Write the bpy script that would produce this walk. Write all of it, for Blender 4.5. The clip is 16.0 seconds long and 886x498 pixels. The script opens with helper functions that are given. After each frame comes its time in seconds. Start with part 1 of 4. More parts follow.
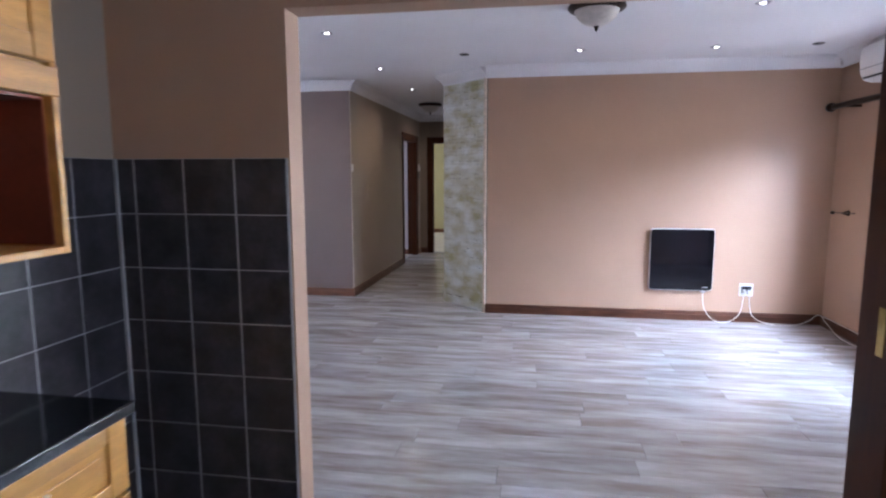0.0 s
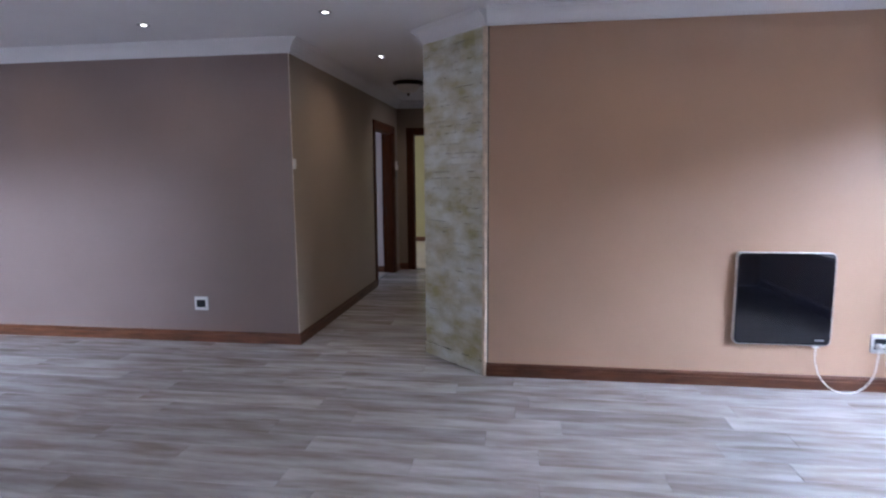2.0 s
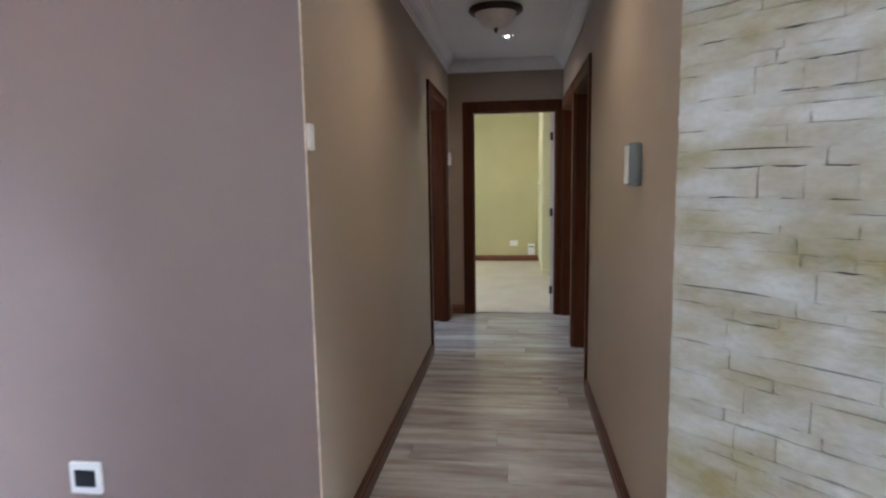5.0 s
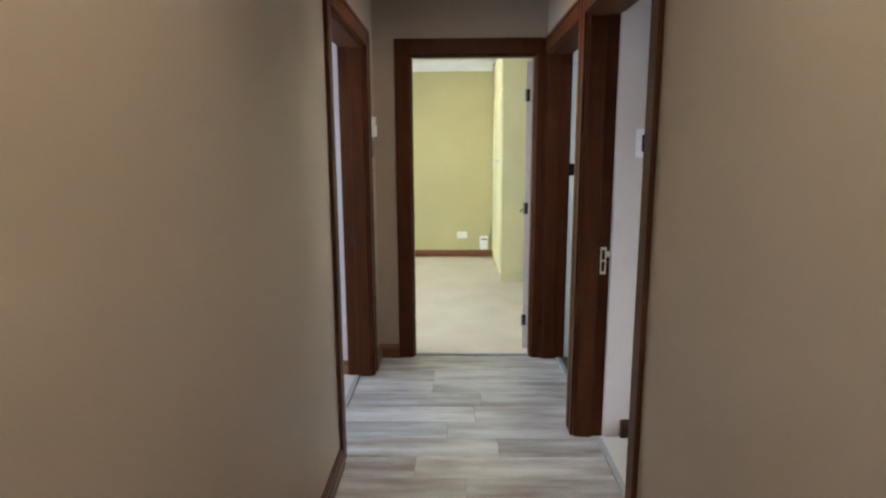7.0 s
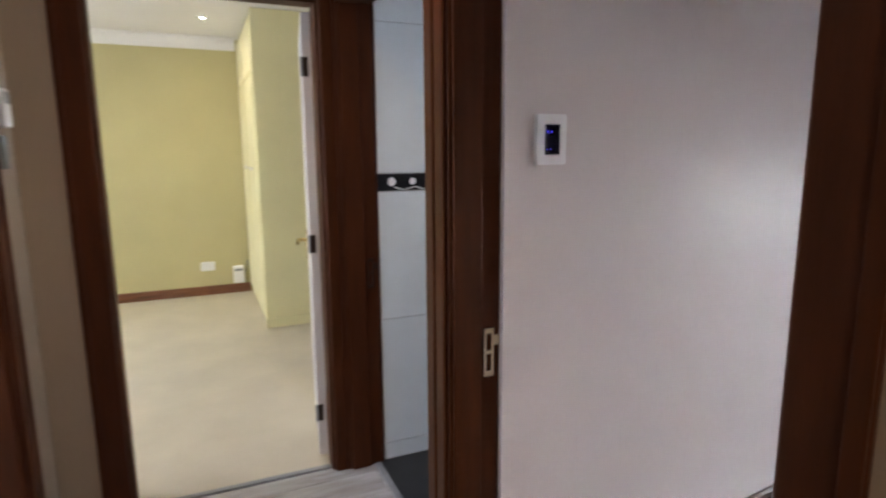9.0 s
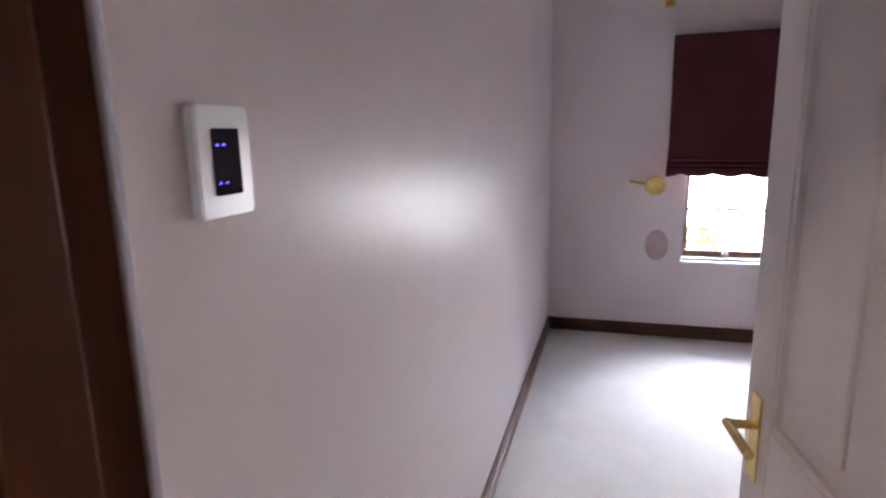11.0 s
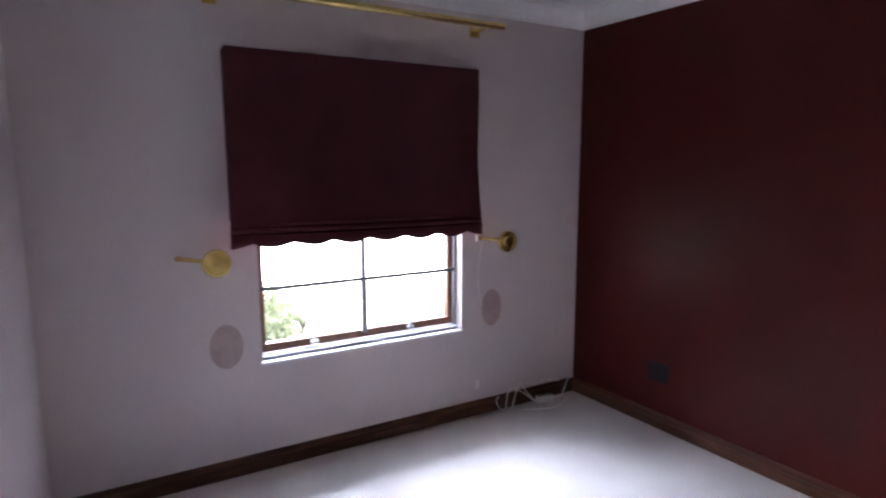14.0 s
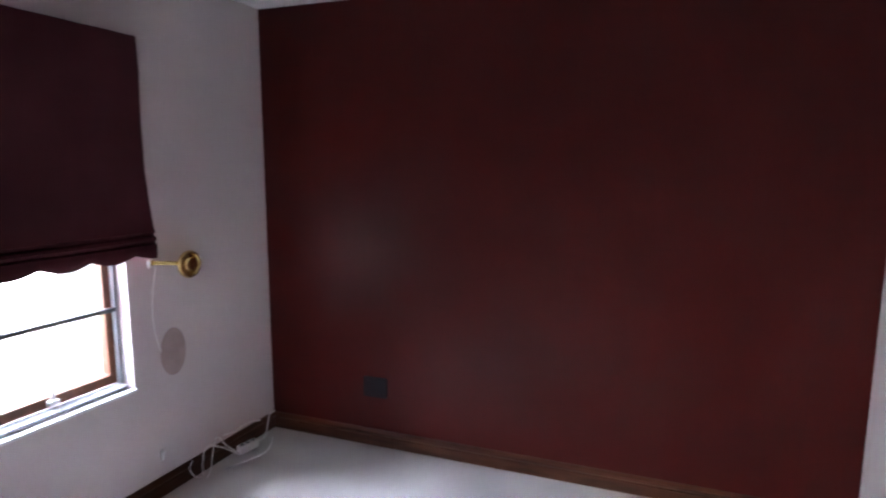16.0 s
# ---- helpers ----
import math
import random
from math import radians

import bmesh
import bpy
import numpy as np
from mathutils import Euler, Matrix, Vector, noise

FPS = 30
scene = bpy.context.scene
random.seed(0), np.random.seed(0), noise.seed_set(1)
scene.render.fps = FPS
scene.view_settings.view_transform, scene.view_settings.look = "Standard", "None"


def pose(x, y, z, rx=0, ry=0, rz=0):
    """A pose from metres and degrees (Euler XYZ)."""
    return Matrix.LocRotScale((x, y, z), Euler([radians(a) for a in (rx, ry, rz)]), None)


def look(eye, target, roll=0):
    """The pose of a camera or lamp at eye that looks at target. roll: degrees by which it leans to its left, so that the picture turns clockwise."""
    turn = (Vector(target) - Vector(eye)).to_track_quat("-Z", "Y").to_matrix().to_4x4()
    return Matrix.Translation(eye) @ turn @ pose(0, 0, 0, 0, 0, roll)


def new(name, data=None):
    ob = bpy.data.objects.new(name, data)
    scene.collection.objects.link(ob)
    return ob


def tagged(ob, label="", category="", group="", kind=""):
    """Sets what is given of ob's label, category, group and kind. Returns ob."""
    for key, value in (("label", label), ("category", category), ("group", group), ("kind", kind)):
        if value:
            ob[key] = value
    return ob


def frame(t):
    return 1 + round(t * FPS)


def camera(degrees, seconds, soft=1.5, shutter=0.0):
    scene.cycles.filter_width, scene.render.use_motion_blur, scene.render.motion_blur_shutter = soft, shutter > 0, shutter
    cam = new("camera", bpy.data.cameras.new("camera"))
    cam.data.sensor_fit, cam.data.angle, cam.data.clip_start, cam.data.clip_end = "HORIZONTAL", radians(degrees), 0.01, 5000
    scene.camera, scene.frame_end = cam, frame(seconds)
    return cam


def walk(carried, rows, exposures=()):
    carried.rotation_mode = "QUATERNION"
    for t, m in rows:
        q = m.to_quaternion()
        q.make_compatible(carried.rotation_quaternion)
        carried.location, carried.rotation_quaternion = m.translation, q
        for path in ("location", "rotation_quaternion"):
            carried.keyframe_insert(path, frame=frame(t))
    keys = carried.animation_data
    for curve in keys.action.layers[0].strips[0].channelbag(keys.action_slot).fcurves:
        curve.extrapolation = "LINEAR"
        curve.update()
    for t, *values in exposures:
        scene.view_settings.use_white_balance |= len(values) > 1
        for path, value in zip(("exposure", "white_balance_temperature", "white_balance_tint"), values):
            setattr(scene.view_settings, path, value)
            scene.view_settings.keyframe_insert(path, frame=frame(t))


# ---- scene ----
# ---- camera ----
cam = camera(75.4, 16.0, soft=2.2, shutter=0.4)
PATH = [
    (0.0, (0.324, -1.412, 1.444), (0.003, 0.545, 1.188), -0.10),
    (0.5, (0.276, -0.966, 1.440), (0.014, 1.000, 1.182), -0.20),
    (1.0, (0.243, -0.474, 1.441), (-0.002, 1.494, 1.182), -0.30),
    (1.5, (0.160, 0.035, 1.424), (-0.092, 2.003, 1.169), -0.40),
    (2.0, (0.054, 0.553, 1.427), (-0.223, 2.517, 1.172), -0.40),
    (2.5, (-0.130, 1.035, 1.430), (-0.488, 2.986, 1.178), -0.40),
    (3.0, (-0.369, 1.513, 1.413), (-0.780, 3.455, 1.169), -0.40),
    (3.5, (-0.644, 1.968, 1.417), (-1.061, 3.909, 1.175), -0.40),
    (4.0, (-0.892, 2.398, 1.401), (-1.287, 4.344, 1.160), -0.40),
    (4.2, (-0.961, 2.570, 1.383), (-1.331, 4.522, 1.150), -0.60),
    (6.5, (-1.322, 4.806, 1.427), (-1.400, 6.778, 1.104), -0.30),
    (7.0, (-1.307, 5.262, 1.439), (-1.346, 7.231, 1.094), -0.30),
    (7.5, (-1.310, 5.676, 1.457), (-1.221, 7.645, 1.112), -0.20),
    (8.0, (-1.289, 6.074, 1.457), (-1.037, 8.028, 1.116), -0.40),
    (8.5, (-1.302, 6.402, 1.446), (-0.846, 8.320, 1.109), -0.40),
    (9.0, (-1.280, 6.687, 1.431), (-0.496, 8.496, 1.095), -0.40),
    (9.5, (-1.210, 6.926, 1.435), (-0.110, 8.563, 1.106), -0.50),
    (10.0, (-1.166, 7.105, 1.432), (0.273, 8.454, 1.101), -1.20),
    (10.2, (-1.152, 7.163, 1.436), (0.394, 8.384, 1.093), -1.30),
    (12.3, (-0.283, 7.772, 1.554), (1.678, 7.980, 1.219), -0.30),
    (12.5, (-0.167, 7.753, 1.545), (1.807, 7.870, 1.239), -0.20),
    (13.0, (0.074, 7.765, 1.591), (2.042, 7.587, 1.283), -0.20),
    (13.5, (0.274, 7.758, 1.589), (2.189, 7.263, 1.288), -0.20),
    (14.0, (0.440, 7.735, 1.561), (2.257, 6.949, 1.271), -0.10),
    (14.5, (0.627, 7.740, 1.563), (2.297, 6.677, 1.272), -0.10),
    (15.0, (0.791, 7.742, 1.574), (2.268, 6.425, 1.280), 0.10),
    (15.5, (0.969, 7.763, 1.577), (2.189, 6.204, 1.285), 0.20),
    (16.0, (1.088, 7.743, 1.563), (2.065, 6.022, 1.278), 0.20),
]
walk(cam, [(t, look(eye, target, roll)) for t, eye, target, roll in PATH],
     [(0.0, 1.12, 5700, 15), (0.5, 0.90, 5750, 15), (1.5, 0.55, 5750, 15), (3.0, 0.86, 5750, 13), (3.5, 1.0, 5800, 12), (4.0, 1.28, 5800, 10), (6.5, 2.15, 5900, 3), (7.5, 2.38, 6050, 1), (8.5, 2.25, 6400, 7), (9.5, 2.0, 6450, 14), (10.2, 2.0, 6500, 18), (12.5, 1.24, 6450, 21), (13.2, 1.12, 6350, 21), (14.0, 1.40, 6200, 20), (16.0, 1.78, 6200, 17)])

# ---- world and light ----
world = bpy.data.worlds.new("sky")
scene.world = world
world.use_nodes = True
_n = world.node_tree.nodes
_sky = _n.new("ShaderNodeTexSky")
_sky.sky_type, _sky.sun_disc = "NISHITA", False
_sky.sun_elevation, _sky.sun_rotation = radians(48), radians(60)
world.node_tree.links.new(_sky.outputs["Color"], _n["Background"].inputs["Color"])
_n["Background"].inputs["Strength"].default_value = 0.15


def lamp(name, kind, m, power, colour, **kw):
    data = bpy.data.lights.new(name, kind)
    data.energy, data.color = power, colour
    for k, v in kw.items():
        if k == "size":
            data.size = v
        elif k == "size_y":
            data.shape, data.size_y = "RECTANGLE", v
        elif k == "angle":
            data.angle = v
        elif k == "spot":
            data.spot_size, data.spot_blend = v
        elif k == "radius":
            data.shadow_soft_size = v
    ob = new(name, data)
    ob.matrix_world = m
    return ob


lamp("sun", "SUN", look((0, 0, 20), Vector((0, 0, 20)) + Vector((0.35, -0.5, -0.8))), 2.6, (1.0, 0.95, 0.88), angle=radians(0.6))
COOL = (0.74, 0.84, 1.0)
# daylight standing in the window openings
lamp("daylight_living", "AREA", look((4.7, 1.6, 2.75), (1.9, 4.1, 0.0)), 315, COOL, size=1.8, size_y=1.2)
lamp("daylight_living_door", "AREA", look((-3.05, -1.4, 2.6), (-4.2, 3.6, -0.4)), 880, COOL, size=1.0, size_y=0.9)
lamp("high_daylight_living_door", "AREA", look((-4.0, -1.4, 3.35), (-2.8, 3.0, 0.0)), 1550, COOL, size=1.0, size_y=0.8)
lamp("daylight_kitchen", "AREA", look((2.87, -0.9, 1.5), (-1.2, -0.3, 1.2)), 12.5, COOL, size=1.2, size_y=1.0)
lamp("daylight_yellow_room", "AREA", look((-4.3, 10.3, 1.4), (0, 11.6, 0.7)), 17, (0.92, 0.95, 1.0), size=1.6, size_y=1.3)
lamp("daylight_side_room", "AREA", look((-4.6, 7.6, 1.4), (-2, 8.2, 1.0)), 15, COOL, size=1.2, size_y=1.2)
lamp("daylight_bathroom", "AREA", look((1.45, 8.75, 1.7), (-0.5, 8.8, 1.2)), 1.2, COOL, size=0.5, size_y=0.6)
_bed = Matrix.Translation((3.26, 8.39, 0)) @ Matrix.Rotation(radians(6.5), 4, "Z") @ Matrix.Translation((-3.26, -8.39, 0))
lamp("daylight_bedroom", "AREA", _bed @ look((4.65, 6.87, 2.15), (2.6, 6.87, 0.3)), 92, (0.76, 0.86, 1.0), size=1.5, size_y=0.9)

# ---- materials ----
def material(name, colour, rough=0.6, metal=0.0, vary=0.06, scale=6.0, fine=120.0, bump=0.05, rand=0.0, stretch=(1, 1, 1), coat=0.0, emit=None, second=None, spec=0.5, depth=0.004, place=False):
    """Principled surface with blotches at one scale, grain at another, and fine relief."""
    m = bpy.data.materials.new(name)
    m.use_nodes = True
    t = m.node_tree
    b = t.nodes["Principled BSDF"]
    b.inputs["Roughness"].default_value, b.inputs["Metallic"].default_value = rough, metal
    b.inputs["Specular IOR Level"].default_value = spec
    b.inputs["Coat Weight"].default_value, b.inputs["Coat Roughness"].default_value = coat, 0.25
    co = t.nodes.new("ShaderNodeTexCoord")
    mp = t.nodes.new("ShaderNodeMapping")
    mp.inputs["Scale"].default_value = stretch
    src = t.nodes.new("ShaderNodeNewGeometry").outputs["Position"] if place else co.outputs["Object"]
    info = t.nodes.new("ShaderNodeObjectInfo")
    if rand and not place:
        off = t.nodes.new("ShaderNodeVectorMath")
        off.operation = "SCALE"
        off.inputs[0].default_value = (37.0, 23.0, 11.0)
        t.links.new(info.outputs["Random"], off.inputs["Scale"])
        add = t.nodes.new("ShaderNodeVectorMath")
        t.links.new(src, add.inputs[0])
        t.links.new(off.outputs[0], add.inputs[1])
        src = add.outputs[0]
    t.links.new(src, mp.inputs["Vector"])
    big, small = t.nodes.new("ShaderNodeTexNoise"), t.nodes.new("ShaderNodeTexNoise")
    for n, s in ((big, scale), (small, fine)):
        n.inputs["Scale"].default_value, n.inputs["Detail"].default_value = s, 5
        t.links.new(mp.outputs[0], n.inputs["Vector"])
    ramp = t.nodes.new("ShaderNodeValToRGB")
    lo = second or tuple(c * (1 - 2.2 * vary) for c in colour)
    hi = tuple(min(1, c * (1 + 1.2 * vary)) for c in colour)
    ramp.color_ramp.elements[0].position, ramp.color_ramp.elements[1].position = 0.32, 0.68
    ramp.color_ramp.elements[0].color, ramp.color_ramp.elements[1].color = (*lo, 1), (*hi, 1)
    t.links.new(big.outputs["Fac"], ramp.inputs["Fac"])
    hsv = t.nodes.new("ShaderNodeHueSaturation")
    t.links.new(ramp.outputs["Color"], hsv.inputs["Color"])
    g = t.nodes.new("ShaderNodeMapRange")
    g.inputs["To Min"].default_value, g.inputs["To Max"].default_value = 1 - 1.5 * vary, 1 + 1.5 * vary
    t.links.new(small.outputs["Fac"], g.inputs["Value"])
    val = g.outputs[0]
    if rand:
        r = t.nodes.new("ShaderNodeMapRange")
        r.inputs["To Min"].default_value, r.inputs["To Max"].default_value = 1 - rand, 1 + rand
        t.links.new(info.outputs["Random"], r.inputs["Value"])
        mul = t.nodes.new("ShaderNodeMath")
        mul.operation = "MULTIPLY"
        t.links.new(val, mul.inputs[0])
        t.links.new(r.outputs[0], mul.inputs[1])
        val = mul.outputs[0]
    t.links.new(val, hsv.inputs["Value"])
    t.links.new(hsv.outputs["Color"], b.inputs["Base Color"])
    if bump:
        bp = t.nodes.new("ShaderNodeBump")
        bp.inputs["Strength"].default_value, bp.inputs["Distance"].default_value = bump, depth
        t.links.new(small.outputs["Fac"], bp.inputs["Height"])
        t.links.new(bp.outputs["Normal"], b.inputs["Normal"])
    if emit:
        b.inputs["Emission Color"].default_value, b.inputs["Emission Strength"].default_value = (*emit[0], 1), emit[1]
    return m


def glass(name, tint=(1, 1, 1)):
    m = bpy.data.materials.new(name)
    m.use_nodes = True
    b = m.node_tree.nodes["Principled BSDF"]
    b.inputs["Base Color"].default_value = (*tint, 1)
    b.inputs["Roughness"].default_value, b.inputs["Transmission Weight"].default_value, b.inputs["IOR"].default_value = 0.0, 1.0, 1.05
    return m


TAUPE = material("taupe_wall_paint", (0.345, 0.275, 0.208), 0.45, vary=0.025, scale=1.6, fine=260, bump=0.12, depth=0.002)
# the corridor's taupe again, cooler dim light of the living room mixed in
TAUPESHADE = material("taupe_wall_paint_shaded", (0.258, 0.19, 0.172), 0.45, vary=0.025, scale=1.6, fine=260, bump=0.12, depth=0.002)
PEACH = material("peach_wall_paint", (0.43, 0.278, 0.188), 0.45, vary=0.025, scale=1.6, fine=260, bump=0.12, depth=0.002)
LILAC = material("pale_lilac_wall_paint", (0.60, 0.535, 0.535), 0.34, spec=0.045, vary=0.02, scale=1.5, fine=260, bump=0.10, depth=0.002)
RED = material("dark_red_wall_paint", (0.074, 0.0098, 0.0084), 0.34, spec=0.17, vary=0.05, scale=1.5, fine=260, bump=0.10, depth=0.002)
YELLOW = material("olive_yellow_wall_paint", (0.50, 0.45, 0.235), 0.5, vary=0.03, scale=1.5, fine=260, bump=0.08, depth=0.002)
CREAM = material("cream_lacquer", (0.74, 0.69, 0.42), 0.4, vary=0.02, scale=3)
CEIL = material("white_ceiling_paint", (0.74, 0.73, 0.75), 0.7, vary=0.02, scale=1.2, fine=200, bump=0.05, depth=0.002)
WOOD = material("dark_reddish_wood", (0.062, 0.017, 0.0052), 0.42, spec=0.15, vary=0.10, scale=5, fine=60, bump=0.12, stretch=(6, 6, 0.7))
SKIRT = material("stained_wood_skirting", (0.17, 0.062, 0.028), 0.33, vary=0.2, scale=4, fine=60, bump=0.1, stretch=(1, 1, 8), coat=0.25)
# same stained wood, with the shade of the dimmer walls put into its colour
SKIRTSHADE = material("stained_wood_skirting_shaded", (0.088, 0.032, 0.016), 0.42, spec=0.3, vary=0.2, scale=4, fine=60, bump=0.1, stretch=(1, 1, 8))
NICKEL = material("pale_nickel_brass", (0.80, 0.74, 0.60), 0.35, metal=0.3, vary=0.05, bump=0.0)
PINE = material("honey_wood", (0.60, 0.29, 0.06), 0.38, vary=0.12, scale=3, fine=50, bump=0.06, stretch=(6, 1, 6), coat=0.2)
NICHE = material("mahogany_lining", (0.22, 0.05, 0.022), 0.45, vary=0.12, scale=4, fine=60, bump=0.05)
PLANK = material("grey_washed_vinyl_plank", (0.48, 0.48, 0.497), 0.20, spec=0.6, vary=0.12, scale=2.6, fine=18, bump=0.04, rand=0.15, stretch=(0.8, 4.8, 1), second=(0.295, 0.262, 0.236), depth=0.002)
SUBFLOOR = material("dark_joint", (0.10, 0.09, 0.085), 0.9)
CARPET = material("pale_cut_pile_carpet", (0.60, 0.57, 0.54), 0.95, vary=0.035, scale=3.0, fine=420, bump=0.5, spec=0.15, depth=0.006)
CARPETY = material("cream_cut_pile_carpet", (0.64, 0.58, 0.46), 0.95, vary=0.03, scale=3.0, fine=420, bump=0.5, spec=0.15, depth=0.006)
TILE = material("charcoal_glazed_tile", (0.046, 0.041, 0.046), 0.34, vary=0.25, scale=9, fine=50, bump=0.06, rand=0.18)
GROUT = material("pale_grout", (0.40, 0.39, 0.395), 0.9, vary=0.1)
WTILE = material("white_glazed_tile", (0.72, 0.77, 0.80), 0.2, vary=0.015, bump=0.0)
BLACKTILE = material("black_floor_tile", (0.018, 0.018, 0.02), 0.35, vary=0.15, scale=8)
GRANITE = material("black_polished_granite", (0.010, 0.010, 0.012), 0.08, vary=0.4, scale=60, fine=300, bump=0.0)
WHITE = material("white_plastic", (0.80, 0.79, 0.78), 0.35, vary=0.01, bump=0.0)
DOORW = material("white_door_enamel", (0.74, 0.71, 0.70), 0.35, vary=0.02, scale=3, bump=0.03)
GREYP = material("grey_plastic", (0.20, 0.22, 0.22), 0.45, vary=0.03, bump=0.0)
SILVER = material("satin_silver_plastic", (0.74, 0.73, 0.74), 0.30, metal=0.3, vary=0.02, bump=0.0)
BLACK = material("black_plastic", (0.010, 0.011, 0.016), 0.5, spec=0.25, vary=0.05, bump=0.0)
GLOSSBLACK = material("black_glass", (0.005, 0.005, 0.007), 0.05, vary=0.02, bump=0.0)
BRASS = material("polished_brass", (0.80, 0.62, 0.24), 0.27, metal=1.0, vary=0.08, scale=20, bump=0.0)
CHROME = material("brushed_steel", (0.62, 0.62, 0.63), 0.28, metal=1.0, vary=0.05, bump=0.0)
BRONZE = material("dark_bronze", (0.035, 0.020, 0.014), 0.35, metal=0.6, vary=0.1, bump=0.02)
FROST = material("frosted_alabaster_glass", (0.62, 0.58, 0.55), 0.35, vary=0.06, scale=25, bump=0.0)
LED = material("lit_lamp_face", (1, 1, 1), 0.5, vary=0, bump=0.0, emit=((1.0, 0.95, 0.88), 9))
BLUE = material("blue_indicator", (0.05, 0.05, 1), 0.5, vary=0, bump=0.0, emit=((0.08, 0.06, 1.0), 3.5))
BLIND = material("maroon_blind_fabric", (0.062, 0.011, 0.016), 0.85, vary=0.08, scale=4, fine=500, bump=0.3, spec=0.2, depth=0.002)
STONE = material("pale_ledge_stone", (0.62, 0.635, 0.62), 0.85, vary=0.10, scale=4.0, fine=45, bump=0.6, rand=0.05, stretch=(1, 1, 2), second=(0.40, 0.355, 0.19), depth=0.006, place=True)
BEAD = material("plaster_bead", (0.70, 0.58, 0.46), 0.8, vary=0.1, scale=20, fine=80, bump=0.3)
STAIN = material("faded_paint_patch", (0.40, 0.30, 0.285), 0.45, vary=0.06, scale=14, bump=0.05)
STEEL = material("grey_painted_steel", (0.30, 0.31, 0.33), 0.4, vary=0.06, scale=20, bump=0.05)
MEDWOOD = material("red_brown_window_wood", (0.20, 0.075, 0.038), 0.4, vary=0.15, scale=6, fine=60, bump=0.08, stretch=(5, 5, 1))
MORTAR = material("dark_mortar", (0.07, 0.065, 0.055), 0.95, vary=0.2)
BAR = material("dark_painted_steel", (0.085, 0.09, 0.095), 0.45, vary=0.1, scale=20, bump=0.03)
PAVING = material("pale_paving", (0.55, 0.52, 0.47), 0.9, vary=0.12, scale=1.5, fine=30)
LEAF = material("garden_leaf", (0.30, 0.36, 0.20), 0.6, vary=0.3, scale=6, bump=0.0)
BARK = material("bark", (0.12, 0.085, 0.06), 0.9, vary=0.2)
GLASS = glass("window_glass")


# ---- helpers of this scene ----
CORNER = (3.26, 8.39)
TILT = 6.5
BED = Matrix.Translation((*CORNER, 0)) @ Matrix.Rotation(radians(TILT), 4, "Z") @ Matrix.Translation((-CORNER[0], -CORNER[1], 0))
ZC = 2.515          # ceiling
XL, XR = -1.83, -0.71   # corridor faces
YO, YP, YE = 4.525, 5.10, 9.09   # peach wall, taupe wall, corridor end
XW = 3.06           # window wall of the living room


def box(bm, x0, x1, y0, y1, z0, z1, bevel=0.0):
    r = bmesh.ops.create_cube(bm, size=1.0, matrix=Matrix.Translation(((x0 + x1) / 2, (y0 + y1) / 2, (z0 + z1) / 2)) @ Matrix.Diagonal((abs(x1 - x0), abs(y1 - y0), abs(z1 - z0), 1)))
    if bevel:
        es = list({e for v in r["verts"] for e in v.link_edges})
        bmesh.ops.bevel(bm, geom=es, offset=bevel, segments=2, affect="EDGES", profile=0.5)
    return bm


def B(*args, bevel=0.0):
    return box(bmesh.new(), *args, bevel=bevel)


def prism(pts, z0, z1):
    bm = bmesh.new()
    lo = [bm.verts.new((x, y, z0)) for x, y in pts]
    hi = [bm.verts.new((x, y, z1)) for x, y in pts]
    bm.faces.new(lo[::-1])
    bm.faces.new(hi)
    for i in range(len(pts)):
        j = (i + 1) % len(pts)
        bm.faces.new((lo[i], lo[j], hi[j], hi[i]))
    bmesh.ops.recalc_face_normals(bm, faces=bm.faces)
    return bm


def lathe(profile, m=Matrix(), n=32, bm=None):
    """Rings of (radius, height) turned about the local z axis."""
    bm = bm or bmesh.new()
    rings = []
    for r, h in profile:
        rings.append([bm.verts.new(m @ Vector((r * math.cos(2 * math.pi * i / n), r * math.sin(2 * math.pi * i / n), h))) for i in range(n)])
    for a, b in zip(rings, rings[1:]):
        for i in range(n):
            bm.faces.new((a[i], a[(i + 1) % n], b[(i + 1) % n], b[i]))
    for ring in (rings[0], rings[-1]):
        bm.faces.new(ring)
    bmesh.ops.recalc_face_normals(bm, faces=bm.faces)
    return bm


def rod(a, b, r, bm=None, n=14):
    a, b = Vector(a), Vector(b)
    m = Matrix.Translation(a) @ (b - a).to_track_quat("Z", "Y").to_matrix().to_4x4()
    return lathe([(r, 0), (r, (b - a).length)], m, n, bm)


def mesh(bm, name, mat, smooth=False):
    me = bpy.data.meshes.new(name)
    bm.to_mesh(me)
    bm.free()
    me.materials.append(mat)
    if smooth:
        for p in me.polygons:
            p.use_smooth = True
        me.set_sharp_from_angle(angle=radians(40))
    return me


def part(name, bm, mat, parent, label="", smooth=False):
    ob = new(name, mesh(bm, name, mat, smooth))
    ob.parent = parent
    return tagged(ob, label)


def thing(name, label, category, m=None, group="", kind=""):
    ob = new(name)
    ob.empty_display_size = 0.1
    if m is not None:
        ob.matrix_world = m
    return tagged(ob, label, category, group, kind)


def solid(name, bm, mat, label, category, m=None, group="", kind="", smooth=False):
    ob = new(name, mesh(bm, name, mat, smooth))
    if m is not None:
        ob.matrix_world = m
    return tagged(ob, label, category, group, kind)


